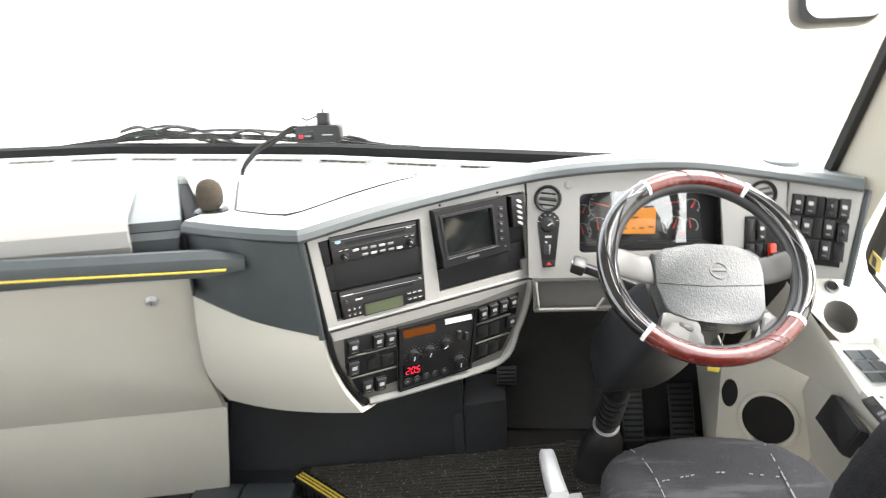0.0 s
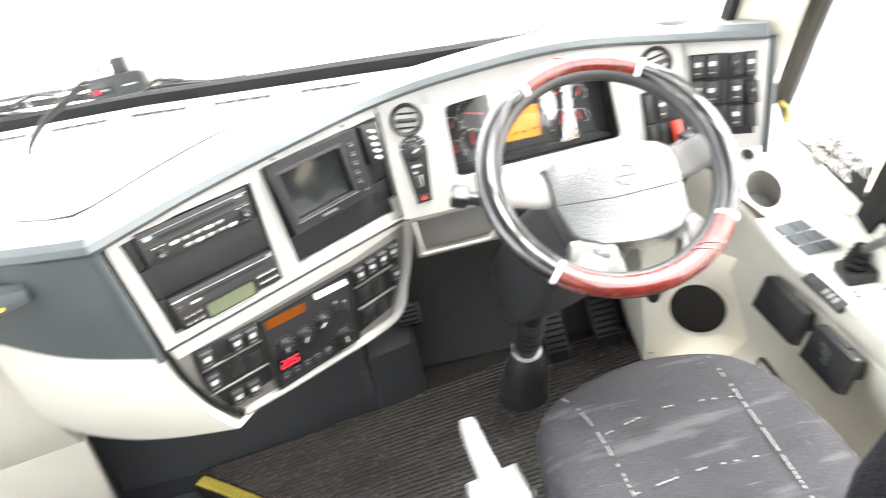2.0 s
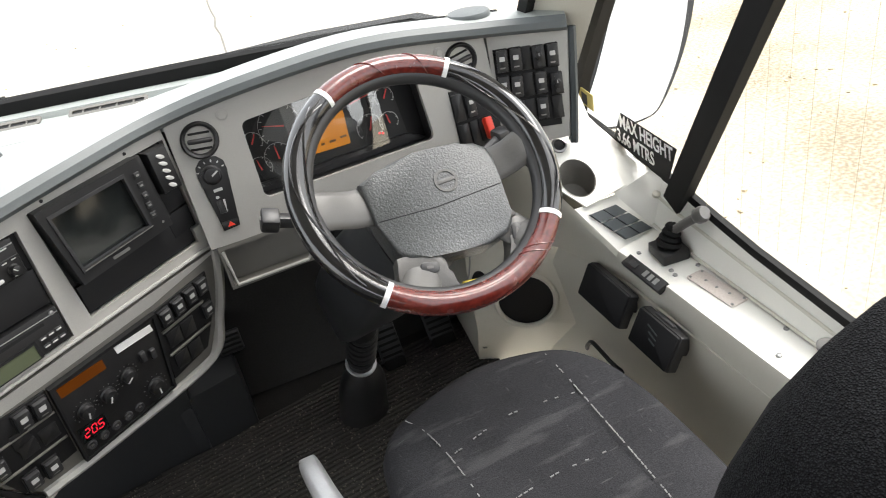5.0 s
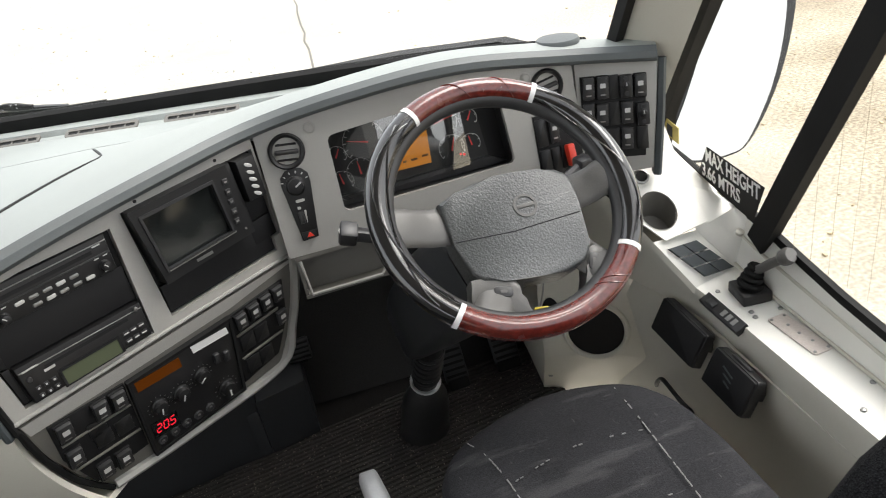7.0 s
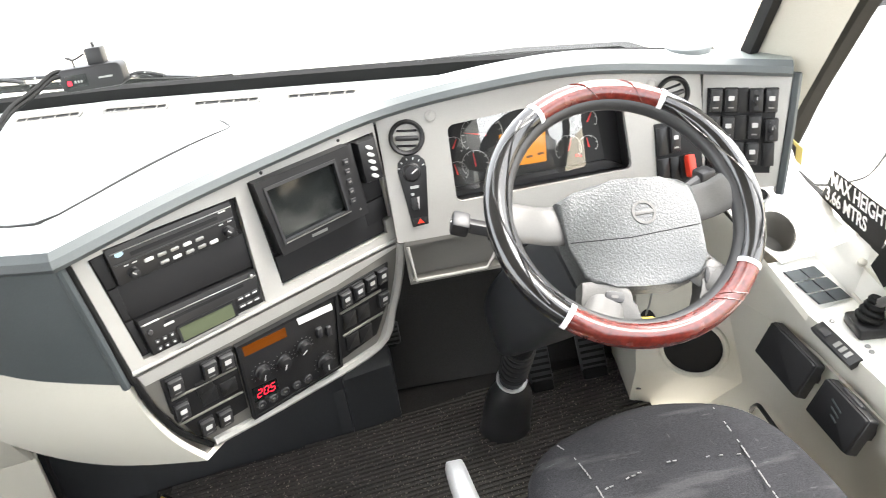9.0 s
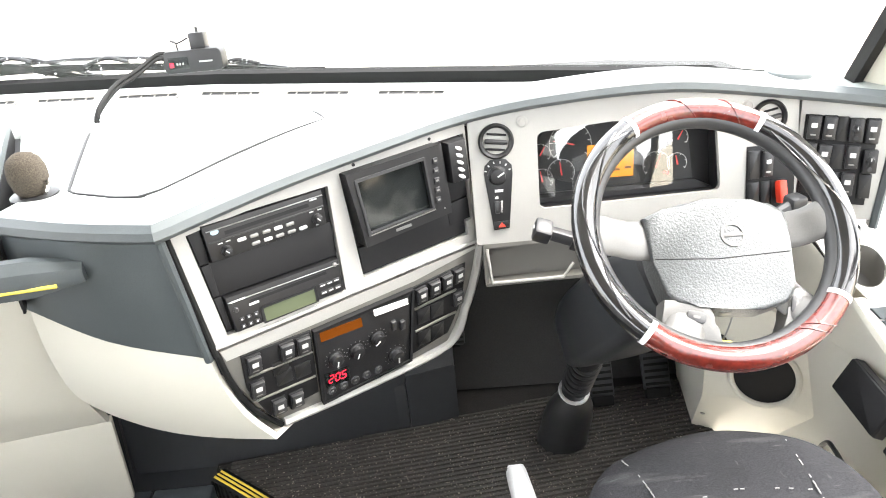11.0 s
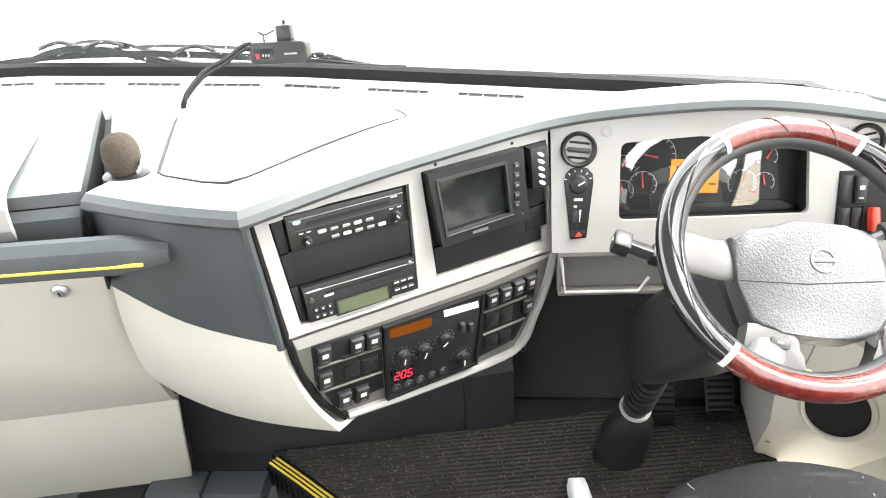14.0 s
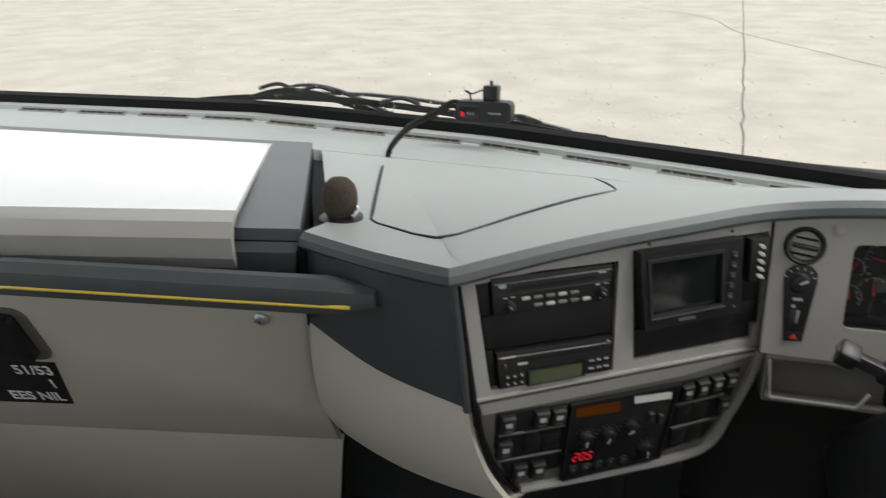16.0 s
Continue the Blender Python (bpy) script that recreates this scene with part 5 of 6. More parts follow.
def build_top_items():
    # microphone with foam windshield
    at = pose(-0.470, 1.510, 0.984, 0, 0, 0)
    mic = thing("microphone", "brown foam-covered microphone standing in a black socket", "microphone", at)
    part("socket", lathe([(0.036, -0.012), (0.036, 0.003), (0.030, 0.006), (0.022, 0.006), (0.020, 0.001)], None, 28), M_BLACK, mic)
    b = bmesh.new()
    prof = [(0.006, 0.0), (0.020, 0.003), (0.026, 0.014), (0.029, 0.030), (0.029, 0.044), (0.025, 0.058), (0.016, 0.067), (0.004, 0.071)]
    lathe(prof, None, 28, bm=b)
    for v in b.verts:
        v.co += v.co.normalized() * noise.noise(v.co * 180) * 0.0012
    part("foam_windshield", b, M_FOAM, mic, "brown foam windshield")
    part("clip", tube([(0.020, -0.014, 0.004), (0.032, -0.018, 0.016), (0.034, -0.010, 0.026), (0.026, -0.002, 0.020), (0.022, -0.008, 0.006)], 0.003), M_CHROME, mic, "chrome clip")
    # dash camera on the windscreen
    dc = thing("dash_camera", "black dash camera with red light stuck on the windscreen", "camera")
    m = plane_frame((-0.402, 2.262, 0.990), (1, -0.02, 0), (0, 0.1, 1))
    part("body", prism(rounded(0.144, 0.054, 0.014), -0.045, 0.004, m, 0.005), M_BLACK, dc)
    part("screen", prism([(-0.058, -0.016), (-0.010, -0.016), (-0.010, 0.012), (-0.058, 0.012)], 0.004, 0.0052, m), M_SCREEN, dc)
    part("indicator", prism([(-0.055, -0.011), (-0.046, -0.011), (-0.046, 0.0), (-0.055, 0.0)], 0.0052, 0.0065, m), M_RED, dc, "lit red square")
    for k in range(3):
        part("symbol_bar", prism(rounded(0.004, 0.006, 0.001, cx=-0.037 + 0.007 * k, cy=-0.004), 0.0052, 0.006, m), M_STEEL, dc)
    part("name_bar", prism(rounded(0.032, 0.004, 0.001, cx=0.032, cy=-0.002), 0.004, 0.0052, m), M_STEEL, dc)
    part("mount", block(-0.004, 0.034, 0.020, 0.064, -0.05, -0.01, m, 0.004), M_BLACK, dc, "block-shaped adhesive mount")
    part("screw", tube([m @ Vector((0.014, 0.06, -0.03)), m @ Vector((0.014, 0.075, -0.03))], 0.004), M_BLACK, dc)
    part("aerial_wire", tube([m @ Vector((-0.034, 0.022, -0.01)), m @ Vector((-0.036, 0.045, -0.01)), m @ Vector((-0.048, 0.05, -0.01)), m @ Vector((-0.03, 0.044, -0.005)), m @ Vector((-0.004, 0.054, -0.01))], 0.0022), M_BLACK, dc)
    cable = [m @ Vector((-0.062, 0.010, -0.005)), m @ Vector((-0.085, 0.012, 0.01)), m @ Vector((-0.12, -0.012, 0.05)), Vector((-0.565, 2.16, 0.965)), Vector((-0.588, 2.09, 0.935)), Vector((-0.590, 2.075, 0.915))]
    part("cable", tube(cable, 0.006, 8, 8), M_RUBBER, dc, "black cable running into the dash")
    part("cable", tube([c + Vector((0.004, 0.004, 0.011)) for c in cable], 0.005, 8, 8), M_RUBBER, dc)
    # loudspeaker grille disc
    sp = thing("tweeter_cover", "flat round grey cover on the dash top", "cover", pose(0.785, 1.695, 1.000, -3, 2, 0))
    part("disc", lathe([(0.040, -0.006), (0.040, 0.001), (0.038, 0.004), (0.030, 0.005), (0.010, 0.005)], None, 32), M_LIP, sp)
    # wipers resting along the bottom of the glass outside
    for x0, x1, h in ((-1.40, -0.10, 0.05), (-1.25, -0.72, 0.075)):
        w = thing("wiper", "wet black windscreen wiper resting on the glass", "wiper", group="wipers")
        pts = [seal_point(x0 + (x1 - x0) * t, 0.918 + 0.85 * h * math.sin(math.pi * min(1, t * 1.1)) * (1 - 0.4 * t)) + Vector((0, 0.035, 0)) for t in np.linspace(0, 1, 12)]
        part("blade", sweep(pts, [(-0.007, -0.009), (0.007, -0.009), (0.004, 0.008), (-0.004, 0.008)]), M_RUBBER, w)
        arm = [p + Vector((0.02, 0.02, 0.018 * math.sin(math.pi * t))) for p, t in zip(pts[2:11], np.linspace(0, 1, 9))]
        part("arm", sweep(arm, [(-0.009, -0.004), (0.009, -0.004), (0.007, 0.004), (-0.007, 0.004)]), M_BLACK, w)
        for q in (3, 6, 9):
            part("yoke", tube([pts[q] + Vector((-0.06, 0, 0.006)), pts[q] + Vector((0, 0.01, 0.02)), pts[q] + Vector((0.06, 0, 0.006))], 0.006), M_BLACK, w)


def build_lid():
    # groove and finger notch of the storage lid in the top pad
    pad = bpy.data.objects["top_pad"].data
    grid = np.array([v.co[:] for v in pad.vertices])

    def on_pad(x, y):
        d = np.hypot(grid[:, 0] - x, grid[:, 1] - y)
        near = np.argsort(d)[:5]
        w = 1 / (d[near] + 0.002)
        return Vector((x, y, float((grid[near, 2] * w).sum() / w.sum())))

    line = [(-0.600, 2.085), (-0.50, 2.072), (-0.30, 2.035), (-0.115, 1.990), (-0.095, 1.975), (-0.042, 1.775), (-0.045, 1.755), (-0.12, 1.665), (-0.22, 1.545), (-0.262, 1.50), (-0.292, 1.484), (-0.33, 1.492), (-0.405, 1.527), (-0.422, 1.545), (-0.47, 1.69), (-0.55, 1.93)]
    line = [(x, y - 0.028 * (2.085 - y) / 0.6) for x, y in line]
    pts = []
    for (x0, y0), (x1, y1) in zip(line, line[1:] + line[:1]):
        n = max(1, int(math.hypot(x1 - x0, y1 - y0) / 0.03))
        pts += [on_pad(x0 + (x1 - x0) * k / n, y0 + (y1 - y0) * k / n) + Vector((0, 0, 0.0005)) for k in range(n)]
    for _ in range(6):
        pts = [Vector((p.x, p.y, (pts[i - 1].z + p.z + pts[(i + 1) % len(pts)].z) / 3)) for i, p in enumerate(pts)]
    lid = thing("storage_lid", "flush storage lid in the dash top with a finger notch", "lid")
    part("shut_line", sweep(pts, circle(0.0035, 6), closed=True), M_MATT, lid, "dark shut line")
    q = on_pad(-0.255, 1.482)
    part("finger_notch", lathe([(0.032, -0.004), (0.030, 0.001), (0.02, 0.0015)], Matrix.Translation(q) @ pose(0, 0, 0, 4, -2, 40) @ Matrix.Diagonal((1, 0.30, 1, 1)), 20), M_MATT, lid)


build_audio()
build_monitor()
build_climate()
round_vent(0.047, 0.182, -8)
round_vent(0.520, 0.176, 10)
build_light_switch()
build_cluster()
build_right_switches()
build_top_items()
build_lid()


# ---- steering wheel and column ----
def build_wheel():
    wm = plane_frame((0.537, 1.343, 0.899), (0.991, 0.134, 0.0), (-0.0985, 0.7283, 0.6782))
    wheel = thing("steering_wheel", "steering wheel with wood-effect and black leather rim cover", "steering wheel", wm)
    R, r = 0.1885, 0.0175

    def arc(a0, a1, rad, n=28, steps=12, squash=1.0):
        path = [Vector((R * math.cos(radians(a0 + (a1 - a0) * k / n)), R * math.sin(radians(a0 + (a1 - a0) * k / n)), 0)) for k in range(n + 1)]
        return sweep(path, circle(rad, steps, squash), up=(0, 0, 1))

    cuts = (-137, -43, 52, 115)
    part("rim_cover", arc(cuts[0], cuts[1], r, 36), M_WOOD, wheel, "dark red wood-effect rim section")
    part("rim_cover", arc(cuts[1], cuts[2], r, 36), M_LEATHER, wheel, "glossy black leather rim section")
    part("rim_cover", arc(cuts[2], cuts[3], r, 24), M_WOOD, wheel, "dark red wood-effect rim section")
    part("rim_cover", arc(cuts[3], cuts[0] + 360, r, 40), M_LEATHER, wheel, "glossy black leather rim section")
    b = bmesh.new()
    path = [Vector(((R - 0.011) * math.cos(2 * math.pi * k / 72), (R - 0.011) * math.sin(2 * math.pi * k / 72), -0.008)) for k in range(72)]
    sweep(path, circle(0.0145, 12), closed=True, bm=b)
    part("rim", b, M_RIMCORE, wheel, "worn dark grey rim core")
    for a in cuts:
        part("rim_ring", arc(a - 1.15, a + 1.15, r + 0.0012, 3), M_WHITE, wheel, "white divider ring")
    # raised seams on the leather sections
    for a0, a1, ph in ((120, 218, 0.0), (124, 214, 2.2), (-36, 46, 0.6)):
        pts = []
        for k in range(26):
            t = k / 25
            a = radians(a0 + (a1 - a0) * t)
            tw = radians(70 + 45 * math.sin(5.2 * t + ph))
            rr = R - math.cos(tw) * (r + 0.0004)
            pts.append(Vector((rr * math.cos(a), rr * math.sin(a), math.sin(tw) * (r + 0.0004))))
        part("cover_seam", sweep(pts, circle(0.0013, 6)), M_LEATHER, wheel)
    for a in (-64, -60, 66, 88):
        pts = [Vector(((R - math.cos(radians(w)) * (r + 0.0003)) * math.cos(radians(a + (w - 90) * 0.08)), (R - math.cos(radians(w)) * (r + 0.0003)) * math.sin(radians(a + (w - 90) * 0.08)), math.sin(radians(w)) * (r + 0.0003))) for w in range(20, 165, 12)]
        part("cover_seam", sweep(pts, circle(0.0009, 5)), M_WOOD, wheel)
    # hub pad in two halves
    d = -0.030
    pad = [(-0.092, 0.038), (-0.060, 0.046), (-0.033, 0.0505), (0.0, 0.050), (0.035, 0.046), (0.075, 0.038), (0.102, 0.029), (0.118, 0.014), (0.119, -0.005), (0.112, -0.030), (0.104, -0.065), (0.097, -0.095), (0.091, -0.110), (0.077, -0.119), (0.042, -0.124), (0.009, -0.118), (-0.020, -0.112), (-0.050, -0.104), (-0.078, -0.093), (-0.089, -0.080), (-0.095, -0.030)]
    part("hub_pad", prism(pad, d - 0.03, d + 0.014, None, 0.007, seg=3), M_HUB, wheel, "grained black hub pad with one seam")
    part("hub_seam", sweep([Vector(p) for p in ((-0.092, -0.0262, d + 0.0137), (-0.002, -0.041, d + 0.0137), (0.106, -0.048, d + 0.0137))], circle(0.0011, 6)), M_MATT, wheel)
    for o in ([(-0.094, -0.084), (-0.060, -0.095), (-0.033, -0.106), (-0.033, -0.125), (-0.036, -0.142), (-0.026, -0.168), (-0.06, -0.166), (-0.102, -0.142), (-0.110, -0.122), (-0.100, -0.100)], [(0.092, -0.105), (0.104, -0.098), (0.112, -0.118), (0.128, -0.135), (0.108, -0.152), (0.055, -0.176), (0.036, -0.174), (0.055, -0.158), (0.071, -0.137), (0.078, -0.122)]):
        o = [(p.x, p.y) for p in smooth_path([(x, y, 0) for x, y in o + o[:1]], 3)[:-1]]
        part("button_pod", prism(o, d - 0.025, d + 0.011, None, 0.005, seg=2), M_SPOKE, wheel, "worn grey button pod")
    part("hub_back", lathe([(0.05, -0.10), (0.075, -0.075), (0.088, -0.05), (0.088, -0.035)], pose(0.012, -0.03, 0), 24), M_SPOKE, wheel)
    part("emblem_ring", lathe([(0.0185, 0), (0.0185, 0.0022), (0.0145, 0.0022), (0.0145, 0.0)], pose(0.030, -0.010, d + 0.0135), 24), M_SPOKE, wheel, "plain ring emblem")
    part("emblem_bar", slab((0.034, 0.006, 0.002), pose(0.030, -0.010, d + 0.0145, 0, 0, -4), 0.0006), M_SPOKE, wheel)
    # four spokes rising to the rim
    for pts, w, h in ((((-0.07, 0.004, d - 0.004), (-0.115, 0.010, d + 0.004), (-0.150, 0.018, -0.012), (-0.178, 0.022, -0.004)), 0.029, 0.008), (((0.10, -0.012, d - 0.004), (0.135, -0.014, d + 0.006), (0.160, -0.012, -0.010), (0.184, -0.008, -0.004)), 0.027, 0.008), (((-0.045, -0.088, d - 0.008), (-0.066, -0.116, d + 0.002), (-0.088, -0.142, -0.012), (-0.106, -0.156, -0.004)), 0.028, 0.010), (((0.082, -0.095, d - 0.008), (0.094, -0.122, d + 0.002), (0.104, -0.142, -0.012), (0.112, -0.152, -0.004)), 0.026, 0.010)):
        part("spoke", sweep(smooth_path(pts, 6), lambda t, w=w, h=h: [(w * (1 + 0.15 * abs(t - 0.5)) * math.cos(2 * math.pi * k / 14), h * math.sin(2 * math.pi * k / 14)) for k in range(14)]), M_SPOKE, wheel, "worn dark grey spoke")
    for x, y, a in ((-0.058, -0.117, -20), (0.089, -0.125, 66)):
        part("thumb_button", prism(rounded(0.028, 0.016, 0.006), 0, 0.0045, pose(x, y, d + 0.009, 0, 0, a), 0.0015), M_KEY, wheel)
        part("button_symbol", prism(rounded(0.010, 0.004, 0.0015), 0.0045, 0.0049, pose(x, y, d + 0.009, 0, 0, a)), M_SPOKE, wheel)


def build_column():
    col = thing("steering_column", "dark plastic steering column standing on the cab floor", "steering column")
    axis = [Vector((0.53, 1.41, 0.80)), Vector((0.50, 1.50, 0.70)), Vector((0.468, 1.60, 0.585)), Vector((0.455, 1.66, 0.52)), Vector((0.448, 1.70, 0.475))]
    size = [(0.085, 0.06), (0.100, 0.075), (0.096, 0.075), (0.086, 0.068), (0.076, 0.058)]

    def boxy(t):
        i = min(int(t * 4), 3)
        f = t * 4 - i
        w, h = (size[i][n] + (size[i + 1][n] - size[i][n]) * f for n in (0, 1))
        return [(x * 2 * w / 2, y * 2 * h / 2) for x, y in rounded(2, 2, 0.35, 3)]

    part("shroud", sweep(smooth_path(axis, 5), boxy), M_KICK, col, "dark grey column shroud")
    part("shroud_screw", lathe([(0.006, 0), (0.005, 0.002)], Matrix.Translation((0.545, 1.53, 0.60)) @ pose(0, 0, 0, 70), 12), M_STEEL, col)
    part("shaft", tube([(0.452, 1.68, 0.50), (0.442, 1.79, 0.32), (0.430, 1.845, 0.21), (0.424, 1.87, 0.14)], 0.031, 16), M_BLACK, col)
    for k in range(6):
        p = Vector((0.4445, 1.765, 0.36)).lerp(Vector((0.434, 1.825, 0.25)), k / 5)
        dr = (Vector((0.434, 1.825, 0.25)) - Vector((0.4445, 1.765, 0.36))).normalized()
        part("bellows_ring", lathe([(0.033, -0.006), (0.036, 0), (0.033, 0.006)], Matrix.Translation(p) @ dr.to_track_quat("Z", "Y").to_matrix().to_4x4(), 18), M_COLUMN, col)
    dr = Vector((-0.012, 0.055, -0.11)).normalized()
    part("clamp", lathe([(0.036, -0.004), (0.0385, 0), (0.036, 0.004)], Matrix.Translation((0.431, 1.842, 0.216)) @ dr.to_track_quat("Z", "Y").to_matrix().to_4x4(), 24), M_SILVER, col, "steel clamp band")
    b = lathe([(0.034, 0.20), (0.043, 0.185), (0.055, 0.155), (0.062, 0.11), (0.063, 0.05), (0.065, 0.012), (0.070, 0.0)], None, 28)
    for v in b.verts:
        v.co.x += 0.412 + 0.018 * (v.co.z / 0.2)
        v.co.y += 1.915 - 0.065 * (v.co.z / 0.2)
    part("gaiter", b, M_COLUMN, col, "rubber floor gaiter")
    # indicator stalk with its squared tip
    st = thing("column_stalk", "black indicator stalk with ribbed end", "stalk")
    m = plane_frame((0.318, 1.505, 0.835), (0.93, -0.12, -0.34), (0.1, 0.9, 0.4))
    part("arm", sweep([m @ Vector((0.0, 0, 0)), m @ Vector((0.10, 0.0, 0.0)), m @ Vector((0.22, 0.0, 0.0))], lambda t: [(x * (0.9 + 0.2 * t), y * 1.0) for x, y in rounded(0.026, 0.020, 0.006, 2)]), M_KEY, st)
    part("tip", slab((0.030, 0.034, 0.028), m @ pose(-0.002, 0, 0), 0.005), M_KEY, st)
    part("tip_mark", slab((0.001, 0.010, 0.010), m @ pose(-0.0175, 0, 0)), M_STEEL, st)
    part("collar", slab((0.018, 0.030, 0.026), m @ pose(0.056, 0, 0), 0.004), M_BLACK, st)
    s2 = thing("column_stalk", "black wiper stalk behind the wheel", "stalk")
    part("arm", tube([(0.62, 1.47, 0.80), (0.68, 1.50, 0.815), (0.735, 1.52, 0.83)], 0.010), M_KEY, s2)
    part("tip", slab((0.03, 0.03, 0.026), pose(0.74, 1.522, 0.832, 0, 0, 15), 0.006), M_KEY, s2)
    part("root", tube([(0.55, 1.44, 0.785), (0.62, 1.47, 0.80)], 0.014), M_KEY, s2)
    # ignition key with yellow fob
    key = thing("ignition_key", "metal key with a yellow plastic fob", "key")
    part("barrel", lathe([(0.016, 0), (0.016, 0.012), (0.012, 0.016)], Matrix.Translation((0.600, 1.40, 0.745)) @ pose(0, 0, 0, 60), 16), M_STEEL, key)
    part("bow", slab((0.020, 0.004, 0.022), pose(0.600, 1.385, 0.752, 30), 0.003), M_CHROME, key)
    part("ring", tube([(0.598, 1.383, 0.742), (0.590, 1.382, 0.70), (0.584, 1.385, 0.672)], 0.0015), M_STEEL, key)
    part("fob", slab((0.026, 0.005, 0.030), pose(0.582, 1.385, 0.655, 10, 12, 0), 0.002), M_YELLOW, key, "yellow plastic fob")


# ---- driver's seat and floor fittings ----
def build_seat():
    seat = thing("driver_seat", "worn black velour driver's seat with pale stitching", "seat")
    edge = smooth_path([(x, y, 0) for x, y in ((0.345, 0.80), (0.335, 1.00), (0.332, 1.20), (0.350, 1.285), (0.415, 1.338), (0.55, 1.378), (0.685, 1.350), (0.752, 1.285), (0.778, 1.16), (0.782, 1.0), (0.765, 0.80), (0.66, 0.74), (0.45, 0.74), (0.345, 0.80))], 6)[:-1]
    mid = Vector((0.56, 1.03, 0))
    b = bmesh.new()
    rings = []
    for k, z in ((0.93, 0.365), (0.985, 0.40), (1.0, 0.44), (0.995, 0.475), (0.97, 0.495), (0.93, 0.507), (0.85, 0.515), (0.65, 0.517), (0.40, 0.513), (0.15, 0.511)):
        rings.append([b.verts.new((mid.x + (p.x - mid.x) * k, mid.y + (p.y - mid.y) * k, z + 0.004 * noise.noise(Vector((p.x * 9 * k, p.y * 9 * k, z * 4))))) for p in edge])
    for r0, r1 in zip(rings, rings[1:]):
        for j in range(len(edge)):
            b.faces.new((r0[j], r0[(j + 1) % len(edge)], r1[(j + 1) % len(edge)], r1[j]))
    b.faces.new(rings[0])
    b.faces.new(rings[-1])
    part("cushion", b, M_FABRIC, seat, "worn black velour cushion")

    def stitches(pts, z, step=0.0075, gaps=0.25):
        g = bmesh.new()
        path = smooth_path([(x, y, 0) for x, y in pts], 40)
        run = 0.0
        for p, q in zip(path, path[1:]):
            run += (q - p).length
            if run > step:
                run = 0
                if random.random() < gaps:
                    continue
                a = math.degrees(math.atan2(q.y - p.y, q.x - p.x))
                k = max(0.0, ((p.x - 0.56) / 0.23) ** 2 + ((p.y - 1.03) / 0.36) ** 2 - 0.55)
                slab((0.0062, 0.0017, 0.0016), pose(p.x, p.y + random.uniform(-0.0006, 0.0006), z - 0.022 * k, 0, 0, a + random.uniform(-9, 9)), bm=g)
        tagged(part("stitching", g, M_STITCH, seat, "pale broken stitching", smooth=False), "pale broken stitching", kind="stuff")

    for pts in (((0.400, 1.315), (0.424, 1.25), (0.440, 1.12), (0.445, 0.9)), ((0.672, 1.315), (0.670, 1.20), (0.668, 1.06), (0.664, 0.9))):
        stitches(pts, 0.5195, 0.0062)
    for pts in (((0.430, 1.185), (0.55, 1.215), (0.668, 1.20)), ((0.442, 1.06), (0.55, 1.075), (0.666, 1.07))):
        stitches(pts, 0.519, 0.0075, 0.62)
    # pan, suspension and base
    part("seat_pan", block(0.36, 0.76, 0.78, 1.30, 0.325, 0.375, bevel=0.02), M_BLACK, seat)
    part("suspension", block(0.40, 0.72, 0.84, 1.22, 0.06, 0.33, bevel=0.03), M_RUBBER, seat)
    part("base_plate", block(0.38, 0.74, 0.80, 1.24, 0.004, 0.06, bevel=0.01), M_BLACK, seat)
    # backrest with side bolsters, reclined
    b = bmesh.new()
    rings = []
    for z, y, hw, dep in ((0.50, 0.80, 0.19, 0.07), (0.60, 0.79, 0.215, 0.085), (0.76, 0.765, 0.226, 0.09), (0.88, 0.745, 0.216, 0.09), (0.96, 0.725, 0.190, 0.085), (1.005, 0.71, 0.150, 0.07), (1.03, 0.70, 0.105, 0.055), (1.042, 0.685, 0.05, 0.03)):
        ring = []
        for k in range(32):
            a = 2 * math.pi * k / 32
            ca, sa = math.cos(a), math.sin(a)
            x = hw * math.copysign(abs(ca) ** 0.62, ca)
            yy = dep * math.copysign(abs(sa) ** 0.75, sa)
            if sa > 0:
                yy += 0.030 * (abs(x) / hw) ** 3 * sa
            ring.append(b.verts.new((0.728 + x, y - dep + yy - 0.004, z)))
        rings.append(ring)
    for r0, r1 in zip(rings, rings[1:]):
        for j in range(32):
            b.faces.new((r0[j], r0[(j + 1) % 32], r1[(j + 1) % 32], r1[j]))
    b.faces.new(rings[0])
    b.faces.new(rings[-1])
    part("backrest", b, M_BACKFAB, seat, "black woven backrest with bolsters")
    part("recline_handle", tube([(0.80, 0.83, 0.42), (0.82, 0.92, 0.43), (0.82, 0.99, 0.42)], 0.009), M_BLACK, seat)
    part("belt_arm", tube([(0.86, 0.70, 0.60), (0.90, 0.66, 0.80), (0.915, 0.60, 1.0)], 0.022, 12), M_LIP, seat)


